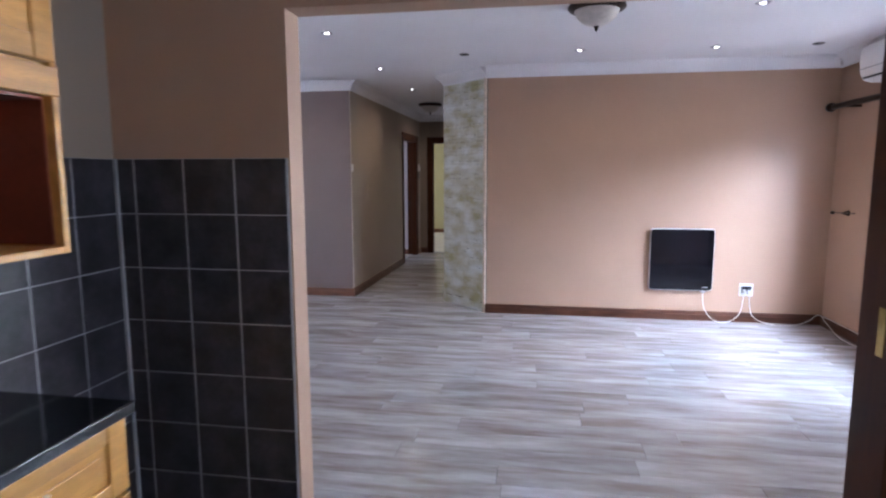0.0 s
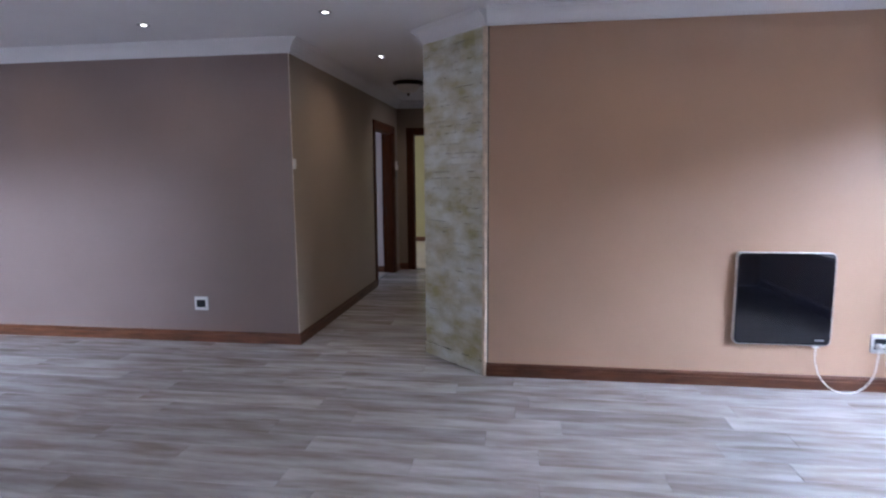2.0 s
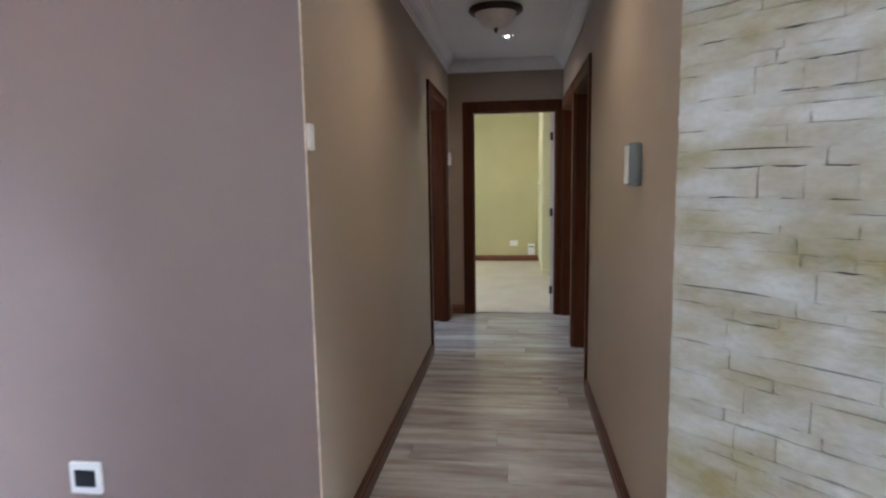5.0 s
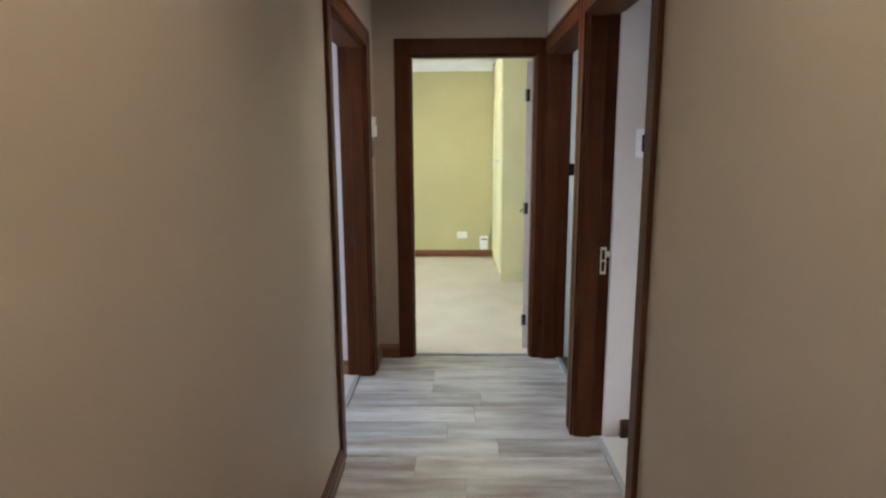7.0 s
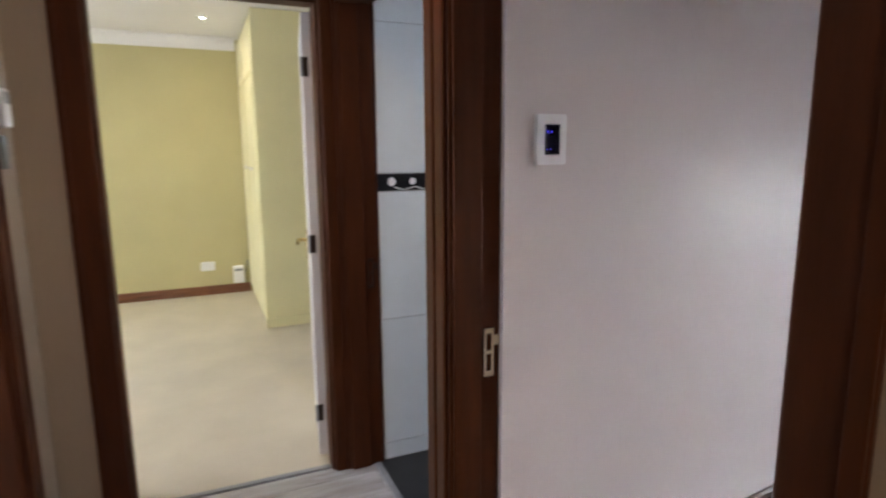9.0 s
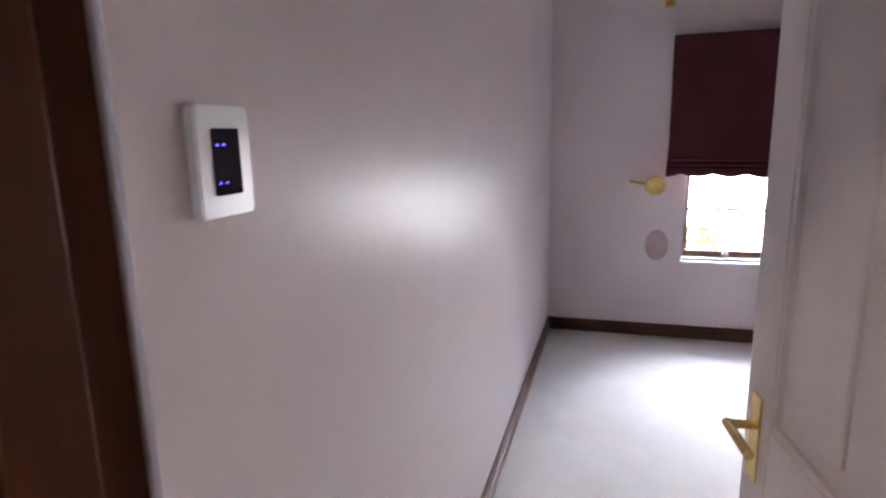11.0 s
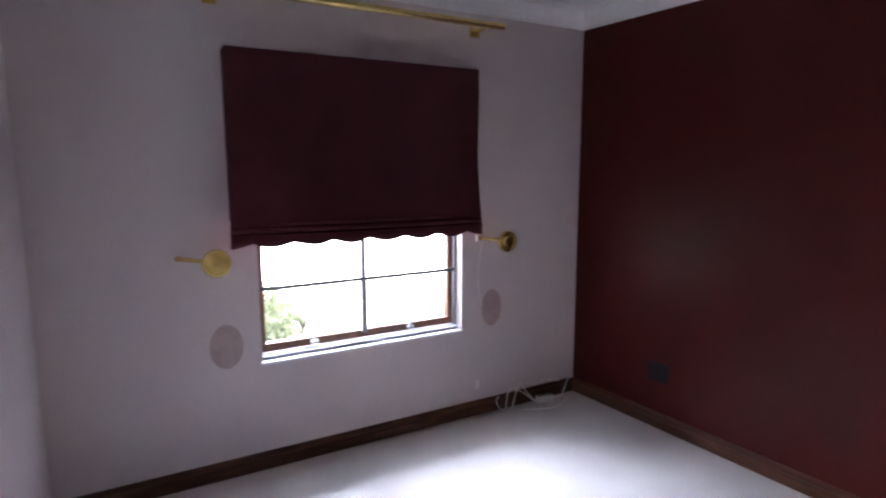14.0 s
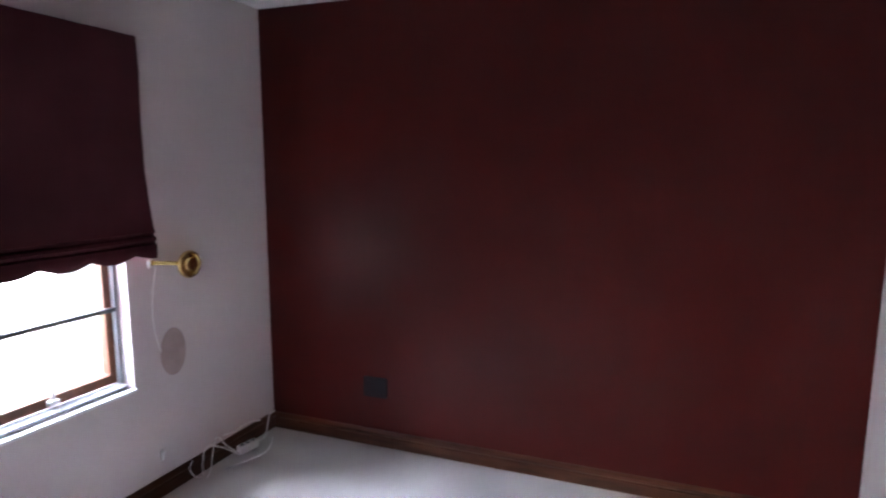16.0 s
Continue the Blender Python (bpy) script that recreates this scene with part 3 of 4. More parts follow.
sock = wall_plate("wall_socket", "white double socket with black insert, two plugs fitted", "socket", pose(2.362, YO, 0.322), 0.125, 0.125, BLACK, inner=(0.74, 0.56))
for i, x in enumerate((-0.022, 0.028)):
    plug = lathe([(0.019, 0), (0.021, 0.012), (0.016, 0.034), (0.009, 0.040)], Matrix.Translation((x, -0.013, -0.014)) @ Matrix.Rotation(radians(90), 4, "X"), 18)
    part("plug", plug, WHITE, sock, "white plug", True)
cable("heater_cable", [(1.960, YO - 0.025, 0.29), (1.960, YO - 0.03, 0.20), (2.000, YO - 0.05, 0.08), (2.090, YO - 0.07, 0.010), (2.210, YO - 0.06, 0.014), (2.305, YO - 0.035, 0.09), (2.325, YO - 0.045, 0.22), (2.333, YO - 0.045, 0.30)], 0.0036, WHITE, "white heater lead looping down to the floor")
cable("extension_cable", [(2.383, YO - 0.045, 0.30), (2.390, YO - 0.04, 0.18), (2.430, YO - 0.05, 0.06), (2.560, YO - 0.08, 0.008), (2.800, YO - 0.09, 0.008), (2.950, YO - 0.03, 0.05), (3.020, YO - 0.03, 0.098), (3.035, YO - 0.12, 0.06), (3.020, YO - 0.35, 0.008), (2.980, YO - 0.62, 0.008), (3.010, YO - 0.85, 0.008)], 0.0036, WHITE, "white extension lead running along the skirting")
cable("thin_cable", [(3.02, YO - 0.03, 0.098), (3.03, YO - 0.10, 0.10), (3.04, YO - 0.30, 0.097), (3.04, YO - 0.7, 0.097)], 0.003, WHITE, "thin white cable lying on the skirting")

wall_plate("wall_socket", "white socket plate with black insert above the skirting", "socket", pose(-2.709, YP, 0.338), 0.122, 0.118, BLACK, inner=(0.66, 0.54))
s2 = wall_plate("wall_socket", "white socket plate with a white plug", "socket", pose(-4.875, YP, 0.366), 0.122, 0.118, WHITE, inner=(0.6, 0.5))
part("plug", lathe([(0.019, 0), (0.021, 0.012), (0.016, 0.034), (0.009, 0.040)], Matrix.Translation((-0.03, -0.013, -0.01)) @ Matrix.Rotation(radians(90), 4, "X"), 18), WHITE, s2, "", True)
cable("plug_cable", [(-4.905, YP - 0.05, 0.35), (-4.98, YP - 0.06, 0.30), (-5.02, YP - 0.06, 0.12), (-5.00, YP - 0.08, 0.012), (-5.1, YP - 0.1, 0.008), (-5.4, YP - 0.12, 0.008)], 0.004, WHITE, "white lead hanging from a socket")
wall_plate("light_switch", "white light switch plate on the corridor wall", "switch", pose(XL, 5.128, 1.53, 0, 0, 90), 0.042, 0.085, WHITE, inner=(0.4, 0.45))


def downlight(x, y, lit, z=ZC, watts=4.0):
    th = thing("downlight", "recessed round downlight, switched on" if lit else "recessed round downlight, dark and switched off", "downlight", pose(x, y, z), "ceiling downlights")
    ring = lathe([(0.0195, 0.0), (0.0195, -0.004), (0.038, -0.006), (0.046, -0.002), (0.046, 0.0)], n=28)
    part("bezel", ring, STEEL if lit else BRONZE, th, "", True)
    part("bulb", lathe([(0.019, -0.001), (0.019, -0.0025), (0.012, -0.0035)], n=24), LED if lit else BLACK, th)
    if lit:
        lamp("downlight_beam", "SPOT", look((x, y, z - 0.02), (x, y, 0)), watts, (1.0, 0.80, 0.60), spot=(radians(155), 1.0), radius=0.03)
    return th


for x, y in ((-1.276, 2.911), (-1.273, 4.405), (0.665, 3.854), (1.792, 3.916), (1.702, 2.634), (-4.086, 4.58), (-2.669, 4.509)):
    downlight(x, y, True)
for x, y in ((-0.347, 3.867), (2.588, 3.926)):
    downlight(x, y, False)
downlight(-1.11, 11.96, True)
downlight(-1.26, 5.88, True, watts=12)
downlight(-1.235, 8.13, True, watts=9)


def ceiling_lamp(x, y):
    th = thing("ceiling_light", "frosted glass bowl ceiling light with dark bronze rim, switched off", "ceiling light", pose(x, y, ZC), "ceiling bowl lights")
    part("rim", lathe([(0.10, 0.0), (0.165, 0.0), (0.178, -0.006), (0.182, -0.022), (0.170, -0.034), (0.150, -0.044), (0.140, -0.040), (0.140, -0.02)], n=48), BRONZE, th, "dark bronze rim", True)
    part("bowl", lathe([(0.142, -0.036), (0.138, -0.050), (0.118, -0.084), (0.082, -0.114), (0.040, -0.130), (0.010, -0.134)], n=48), FROST, th, "mottled frosted glass bowl", True)
    part("finial", lathe([(0.016, -0.130), (0.018, -0.138), (0.010, -0.146), (0.012, -0.153), (0.003, -0.166)], n=20), BRONZE, th, "", True)
    return th


ceiling_lamp(0.675, 2.50)
ceiling_lamp(-1.30, 7.33)

ac = thing("air_conditioner", "white split air conditioner high on the window wall", "air conditioner", pose(XW, 3.41, 2.315))
prof = [(0, -0.14), (-0.10, -0.14), (-0.165, -0.12), (-0.198, -0.07), (-0.205, 0.02), (-0.198, 0.11), (-0.17, 0.14), (0, 0.14)]
bm = prism([(x, z) for x, z in prof], -0.42, 0.42)
bm.transform(Matrix.Rotation(radians(90), 4, "X"))
bmesh.ops.bevel(bm, geom=[e for e in bm.edges if abs(abs(e.verts[0].co.y) - 0.42) < 1e-4 and abs(e.verts[0].co.y - e.verts[1].co.y) < 1e-4], offset=0.012, segments=2, affect="EDGES")
part("body", bm, WHITE, ac, "", True)
part("air_outlet", B(-0.196, -0.10, -0.36, 0.36, -0.118, -0.108), BLACK, ac)
part("louvre", B(-0.190, -0.125, -0.36, 0.36, -0.128, -0.121, bevel=0.003), WHITE, ac)
part("panel_gap", B(-0.207, -0.203, -0.415, 0.415, -0.045, -0.041), GREYP, ac)

rail = thing("curtain_pole", "thick dark wooden curtain pole with ball ends", "curtain pole", pose(XW, 0, 2.05))
part("pole", rod((-0.10, 1.35, 0), (-0.10, 4.415, 0), 0.024), BRONZE, rail, "", True)
for y, s in ((4.415, 1), (1.35, -1)):
    part("finial", lathe([(0.024, 0), (0.034, 0.008), (0.042, 0.035), (0.038, 0.065), (0.018, 0.085), (0.004, 0.090)], Matrix.Translation((-0.10, y, 0)) @ Matrix.Rotation(radians(-90 * s), 4, "X"), 24), BRONZE, rail, "", True)
for y in (4.15, 1.7):
    part("bracket", B(-0.10, 0.0, y - 0.012, y + 0.012, -0.03, -0.012, bevel=0.003), BRONZE, rail)
hb = thing("curtain_holdback", "slim dark metal curtain holdback", "holdback", pose(XW, 4.20, 1.10))
part("arm", rod((-0.05, -0.20, 0.01), (-0.05, 0.18, -0.006), 0.005), BRONZE, hb)
part("rosette", lathe([(0.026, 0), (0.022, 0.012), (0.008, 0.05)], Matrix.Rotation(radians(-90), 4, "Y"), 20), BRONZE, hb, "", True)
part("knob", lathe([(0.004, -0.02), (0.014, -0.012), (0.016, 0), (0.014, 0.012), (0.004, 0.02)], Matrix.Translation((-0.05, 0.18, -0.006)) @ Matrix.Rotation(radians(90), 4, "X"), 16), BRONZE, hb, "", True)
pir = thing("alarm_sensor", "small white alarm sensor in the ceiling corner", "sensor", pose(XW - 0.06, YO - 0.055, 2.46, 0, 0, 45))
part("body", B(-0.03, 0.03, -0.025, 0.025, -0.05, 0.05, bevel=0.012), WHITE, pir, "", True)
part("lens", B(-0.02, 0.02, -0.029, -0.020, -0.036, 0.0, bevel=0.004), FROST, pir)

# ---- things: corridor ----
box_c = thing("door_chime", "grey plastic chime box on the corridor wall", "chime", pose(XR, 5.56, 1.43))
part("body", B(-0.045, 0.0, -0.055, 0.055, -0.080, 0.080, bevel=0.010), GREYP, box_c, "", True)
part("cover", B(-0.053, -0.045, -0.045, 0.015, -0.070, 0.070, bevel=0.003), SILVER, box_c)
part("grille", B(-0.048, -0.044, 0.022, 0.045, -0.045, 0.045), BLACK, box_c)
ph = thing("intercom_handset", "white intercom handset unit with a dark holder below", "intercom", pose(XL, 8.925, 1.575))
part("body", B(0.0, 0.035, -0.045, 0.045, -0.06, 0.06, bevel=0.008), WHITE, ph, "", True)
part("display", B(0.034, 0.037, -0.022, 0.028, 0.012, 0.05), GREYP, ph)
part("remote_holder", B(0.0, 0.02, -0.02, 0.02, -0.19, -0.085, bevel=0.004), GREYP, ph, "dark grey holder")


def switch_panel(m):
    """Touch switch with silver frame, black glass and four blue lights."""
    th = wall_plate("touch_switch", "silver framed black touch switch with blue indicator lights", "switch", m, 0.099, 0.129, GLOSSBLACK, SILVER, (0.49, 0.60), 0.012, "touch switches")
    for x in (-0.017, -0.005):
        for z in (-0.024, 0.020):
            part("indicator", rod((x, -0.0150, z), (x, -0.0160, z), 0.0011, n=8), BLUE, th)
    return th


switch_panel(BED @ pose(-0.445, 8.39, 1.459))
switch_panel(pose(-2.175, 8.78, 1.448))

# ---- things: doors ----
def lever(parent, x, y, z, side, way):
    """Brass lever handle on a plate; side +1 or -1 along local y, way along local x."""
    h = part("handle_plate", B(x - 0.02, x + 0.02, y, y + side * 0.006, z - 0.11, z + 0.06, bevel=0.002), BRASS, parent, "brass handle plate")
    bm = rod((x, y + side * 0.004, z), (x, y + side * 0.055, z), 0.009)
    rod((x - way * 0.006, y + side * 0.052, z), (x + way * 0.105, y + side * 0.052, z - 0.004), 0.009, bm)
    part("lever", bm, BRASS, h, "polished brass lever", True)


def panel_door(name, label, m, w=0.82, h=2.0, t=0.04, way=-1):
    """Panelled door leaf: hinge edge at local x = 0, faces along +-y."""
    th = thing(name, label, "door", m)
    st = 0.105
    mids = (0.0, 0.21, 0.80, 0.95, 1.66, 1.78, h)
    part("stile", B(0, st, -t / 2, t / 2, 0.008, h, bevel=0.002), DOORW, th)
    part("stile", B(w - st, w, -t / 2, t / 2, 0.008, h, bevel=0.002), DOORW, th)
    part("muntin", B(w / 2 - 0.045, w / 2 + 0.045, -t / 2, t / 2, 0.21, h - 0.12, bevel=0.002), DOORW, th)
    for z0, z1 in ((0.008, 0.21), (0.80, 0.95), (h - 0.12, h)):
        part("rail", B(st, w - st, -t / 2 + 0.0005, t / 2 - 0.0005, z0, z1, bevel=0.002), DOORW, th)
    for x0, x1 in ((st, w / 2 - 0.045), (w / 2 + 0.045, w - st)):
        for z0, z1 in ((0.21, 0.80), (0.95, h - 0.12)):
            bm = B(x0, x1, -0.006, 0.006, z0, z1)
            box(bm, x0 + 0.05, x1 - 0.05, -0.013, 0.013, z0 + 0.05, z1 - 0.05, 0.007)
            for s in (-1, 1):
                for a0, a1, c0, c1 in ((x0, x0 + 0.014, z0, z1), (x1 - 0.014, x1, z0, z1), (x0, x1, z0, z0 + 0.014), (x0, x1, z1 - 0.014, z1)):
                    box(bm, a0, a1, s * 0.006, s * 0.017, c0, c1)
            part("panel", bm, DOORW, th)
    for z in (0.22, 1.02, 1.78):
        part("hinge", B(-0.003, 0.001, -t / 2 + 0.016, t / 2, z - 0.04, z + 0.04), BRONZE, th, "steel butt hinge")
        part("hinge_knuckle", rod((-0.004, t / 2 + 0.004, z - 0.04), (-0.004, t / 2 + 0.004, z + 0.04), 0.006), STEEL, th)
    part("lock_plate", B(w, w + 0.002, -0.011, 0.011, 0.86, 1.06), BRASS, th, "brass lock face")
    for s in (1, -1):
        lever(th, w - 0.055, s * t / 2, 0.935, s, way)
    return th


panel_door("bedroom_door", "white panelled bedroom door standing open, brass handle", pose(-0.555, 7.090, 0.008, 0, 0, 15.0))
panel_door("yellow_room_door", "white panelled door standing wide open into the yellow room", pose(-0.800, YE + 0.14, 0.008, 0, 0, 81), w=0.78)

# ---- things: yellow room ----
ward = thing("wardrobe", "cream built-in wardrobe with two doors and small white knobs", "wardrobe", pose(0, 0, 0))
part("body", B(-0.780, 0.80, 11.46, 12.86, 0.004, ZC - 0.002, bevel=0.004), CREAM, ward)
part("end_panel", B(-0.798, -0.05, 11.440, 11.46, 0.085, ZC - 0.004, bevel=0.004), CREAM, ward)
part("plinth", B(-0.805, 0.6, 11.432, 11.46, 0.004, 0.085, bevel=0.002), CREAM, ward)
for y0, y1 in ((11.50, 12.17), (12.18, 12.84)):
    d = part("door", B(-0.800, -0.780, y0, y1, 0.09, 2.05, bevel=0.004), CREAM, ward)
    part("moulding", B(-0.806, -0.800, y0 + 0.08, y1 - 0.08, 0.2, 1.95, bevel=0.003), CREAM, d)
    part("top_door", B(-0.800, -0.780, y0, y1, 2.07, 2.46, bevel=0.004), CREAM, ward)
    part("knob", lathe([(0.008, 0), (0.008, 0.012), (0.018, 0.020), (0.016, 0.032), (0.004, 0.036)], Matrix.Translation((-0.806, 11.75 if y0 < 12 else 12.22, 1.30)) @ Matrix.Rotation(radians(-90), 4, "Y"), 18), WHITE, d, "white knob", True)
wall_plate("wall_socket", "white double socket with a plug on the yellow wall", "socket", pose(-1.20, 12.87, 0.30), 0.135, 0.085, WHITE, inner=(0.6, 0.5), d=0.03)
air = thing("plug_in_unit", "white plug-in unit low on the yellow wall", "appliance", pose(-0.91, 12.87, 0.195))
part("body", B(-0.055, 0.055, -0.05, 0.0, -0.09, 0.09, bevel=0.014), WHITE, air, "", True)
part("outlet", B(-0.04, 0.04, -0.052, -0.049, 0.04, 0.06), GREYP, air)
cable("unit_cable", [(-0.855, 12.83, 0.20), (-0.83, 12.84, 0.26), (-0.82, 12.845, 0.34)], 0.005, GREYP, "short dark cable beside the wardrobe")

# ---- things: bedroom ----
blind = thing("roman_blind", "dark maroon roman blind half lowered, scalloped hem", "blind", BED)
bm = bmesh.new()
NU, rows = 96, []
prof = [(2.090, 3.176), (2.088, 3.162), (1.95, 3.160), (1.75, 3.163), (1.55, 3.158), (1.40, 3.152), (1.31, 3.146), (1.292, 3.140), (1.283, 3.150), (1.276, 3.153), (1.268, 3.140), (1.258, 3.137), (1.249, 3.148), (1.243, 3.151), (1.236, 3.138), (1.222, 3.138), (0, 3.146)]
for i in range(NU + 1):
    u = i / NU
    col = []
    for k, (z, x) in enumerate(prof):
        flare = 0.0 if z > 1.5 else (1.5 - max(z, 1.2)) / 0.3 * 0.018
        y = 6.229 + 1.356 * u + (u - 0.5) * 2 * flare
        if z == 0:
            z = 1.197 - 0.022 * abs(math.sin(math.pi * (u * 7 + 0.5)))
        sag = 0.004 * math.sin(math.pi * u) if z < 1.4 else 0.0
        x += 0.003 * math.sin(u * 19 + z * 5) * (1 if z < 1.9 else 0.2) + 0.0025 * math.sin(u * 43 + z * 9)
        col.append(bm.verts.new((x, y, z - sag - 0.012 * (1 - u) * (z < 1.35))))
    rows.append(col)
for a, b in zip(rows, rows[1:]):
    for k in range(len(prof) - 1):
        bm.faces.new((a[k], a[k + 1], b[k + 1], b[k]))
fab = part("fabric", bm, BLIND, blind, "maroon fabric with stacked folds", True)
sol = fab.modifiers.new("thickness", "SOLIDIFY")
sol.thickness, sol.offset = 0.004, 0
part("headrail", B(3.180, 3.26, 6.235, 7.580, 2.055, 2.088, bevel=0.003), BLIND, blind)
part("cord", rod((3.19, 6.215, 1.27), (3.19, 6.215, 1.15), 0.0015, n=8), WHITE, blind, "thin white pull cord")
part("cord_knob", lathe([(0.004, 0), (0.008, 0.01), (0.008, 0.028), (0.003, 0.036)], Matrix.Translation((3.19, 6.215, 1.115)), 12), WHITE, blind, "", True)
part("side_return", B(3.165, 3.255, 7.578, 7.583, 1.30, 2.085), BLIND, blind)
part("side_return", B(3.165, 3.255, 6.231, 6.236, 1.30, 2.085), BLIND, blind)

pole = thing("curtain_rod", "polished brass curtain rod above the blind", "curtain rod", BED)
part("rod", rod((3.14, 6.075, 2.329), (3.14, 7.745, 2.329), 0.0185), BRASS, pole, "", True)
for y, s in ((6.075, 1), (7.745, -1)):
    part("end_cap", lathe([(0.020, 0), (0.021, 0.012), (0.016, 0.020), (0.006, 0.026)], Matrix.Translation((3.14, y, 2.329)) @ Matrix.Rotation(radians(90 * s), 4, "X"), 18), CHROME, pole, "", True)
for y in (6.20, 7.62):
    bm = B(3.14, 3.26, y - 0.006, y + 0.006, 2.300, 2.312, bevel=0.002)
    box(bm, 3.246, 3.26, y - 0.03, y + 0.03, 2.28, 2.335, 0.003)
    part("bracket", bm, BRASS, pole)


def holdback(y, z):
    th = thing("curtain_holdback", "polished brass curtain holdback with a ringed rosette", "holdback", BED @ pose(3.26, y, z), "brass holdbacks")
    turn = Matrix.Rotation(radians(-90), 4, "Y")
    part("rosette", lathe([(0.066, 0.060), (0.067, 0.068), (0.062, 0.077), (0.052, 0.079), (0.046, 0.072), (0.036, 0.074), (0.030, 0.083), (0.016, 0.086), (0.004, 0.084)], turn, 36), BRASS, th, "ringed brass rosette", True)
    bm = rod((-0.064, 0, 0), (-0.045, 0.06, 0.012), 0.011)
    rod((-0.045, 0.06, 0.012), (-0.010, 0.158, 0.026), 0.0105, bm)
    part("arm", bm, BRASS, th, "", True)
    part("wall_mount", lathe([(0.013, 0), (0.013, 0.010), (0.010, 0.014)], Matrix.Translation((0, 0.158, 0.026)) @ turn, 18), BRASS, th, "", True)


holdback(7.66, 1.108)
holdback(5.99, 1.098)
cable("blind_cord", [(3.235, 6.145, 1.11), (3.248, 6.165, 0.95), (3.25, 6.16, 0.80), (3.25, 6.135, 0.70)], 0.0022, WHITE, "thin white cord hanging from the holdback", BED)
cl = thing("cord_cleat", "small white plastic clip on the wall", "clip", BED @ pose(3.26, 6.163, 0.205))
part("body", B(-0.012, 0, -0.008, 0.008, -0.03, 0.022, bevel=0.003), WHITE, cl)
part("knob", lathe([(0.004, 0), (0.009, 0.006), (0.004, 0.014)], Matrix.Translation((-0.011, 0, 0.015)) @ Matrix.Rotation(radians(-90), 4, "Y"), 12), WHITE, cl)
for y, w, h in ((7.628, 0.079, 0.112), (6.057, 0.074, 0.117)):
    bm = lathe([(1.0, 0), (0.97, 0.0015), (0.5, 0.0016)], Matrix.Translation((3.26, y, 0.680)) @ Matrix.Diagonal((1, w, h, 1)) @ Matrix.Rotation(radians(-90), 4, "Y"), 40)
    solid("paint_patch", bm, STAIN, "brownish oval patch of old paint on the wall", "stain", BED, "oval patches")
wall_plate("wall_socket", "black square socket plate on the dark red wall", "socket", REDM @ pose(2.570, RW, 0.343, 0, 0, 180), 0.142, 0.114, BLACK, BLACK, (0.8, 0.75))

adp = thing("multi_plug", "white multi-plug adaptor on the carpet by the skirting", "adaptor", BED @ pose(3.19, 5.67, 0.004, 0, 0, 80))
part("body", B(-0.06, 0.06, -0.022, 0.022, 0, 0.045, bevel=0.007), WHITE, adp, "", True)
for x in (-0.035, 0.0, 0.035):
    part("outlet", B(x - 0.012, x + 0.012, -0.012, 0.012, 0.044, 0.046), GREYP, adp)
for k, pts in enumerate([
    [(3.19, 5.60, 0.02), (3.20, 5.52, 0.012), (3.225, 5.46, 0.06), (3.238, 5.42, 0.105), (3.235, 5.385, 0.108)],
    [(3.19, 5.74, 0.02), (3.22, 5.80, 0.09), (3.238, 5.84, 0.145), (3.225, 5.88, 0.10), (3.20, 5.93, 0.015), (3.17, 5.98, 0.010)],
    [(3.17, 5.75, 0.02), (3.21, 5.86, 0.11), (3.232, 5.91, 0.13), (3.22, 5.96, 0.06), (3.20, 5.99, 0.012), (3.23, 6.03, 0.06), (3.235, 6.01, 0.10)],
    [(3.15, 5.88, 0.010), (3.11, 5.78, 0.009), (3.08, 5.66, 0.009), (3.12, 5.56, 0.009), (3.16, 5.50, 0.010)],
    [(3.225, 5.52, 0.11), (3.23, 5.62, 0.135), (3.232, 5.72, 0.128), (3.235, 5.80, 0.14)],
]):
    cable("white_cable", pts, 0.0038, WHITE, "loose white cable coiled beside the skirting", BED)

# ---- things: kitchen ----
base = thing("base_cabinet", "honey coloured wooden base cabinet with panelled drawers", "cabinet")
part("carcass", B(-1.255, -0.675, -1.75, -0.225, 0.0, 0.868, bevel=0.003), PINE, base)
y1 = -0.232
for k in range(2):
    y0 = y1 - 0.62
    for z0, z1 in ((0.685, 0.866), (0.40, 0.677), (0.10, 0.392)):
        d = part("drawer", B(-0.675, -0.657, y0, y1, z0, z1, bevel=0.003), PINE, base)
        bm = bmesh.new()
        for a0, a1, c0, c1 in ((y0, y0 + 0.06, z0, z1), (y1 - 0.06, y1, z0, z1), (y0 + 0.06, y1 - 0.06, z0, z0 + 0.042), (y0 + 0.06, y1 - 0.06, z1 - 0.042, z1)):
            box(bm, -0.6575, -0.648, a0 + 0.001, a1 - 0.001, c0 + 0.001, c1 - 0.001, 0.003)
        box(bm, -0.6575, -0.6505, y0 + 0.085, y1 - 0.085, z0 + 0.062, z1 - 0.062, 0.003)
        part("drawer_frame", bm, PINE, d)
        yc, zh = (y0 + y1) / 2, (z0 + z1) / 2 + 0.02
        bow = [(-0.648 + 0.034 * math.sin(math.pi * i / 8), yc - 0.075 + 0.15 * i / 8, zh) for i in range(9)]
        bm = bmesh.new()
        for p, q in zip(bow, bow[1:]):
            rod(p, q, 0.0065, bm, 10)
        part("handle", bm, CHROME, d, "bowed chrome handle", True)
    y1 = y0 - 0.012
solid("worktop", B(-1.258, -0.636, -1.76, -0.208, 0.870, 0.900, bevel=0.004), GRANITE, "polished black granite kitchen worktop", "worktop")
up = thing("wall_cabinet", "honey coloured wall cabinet with an open mahogany lined niche", "cabinet")
part("niche_back", B(-1.255, -1.235, -1.40, -0.125, 1.265, 1.640), NICHE, up, "dark mahogany lining")
part("niche_top", B(-1.235, -0.90, -1.40, -0.125, 1.632, 1.640), NICHE, up)
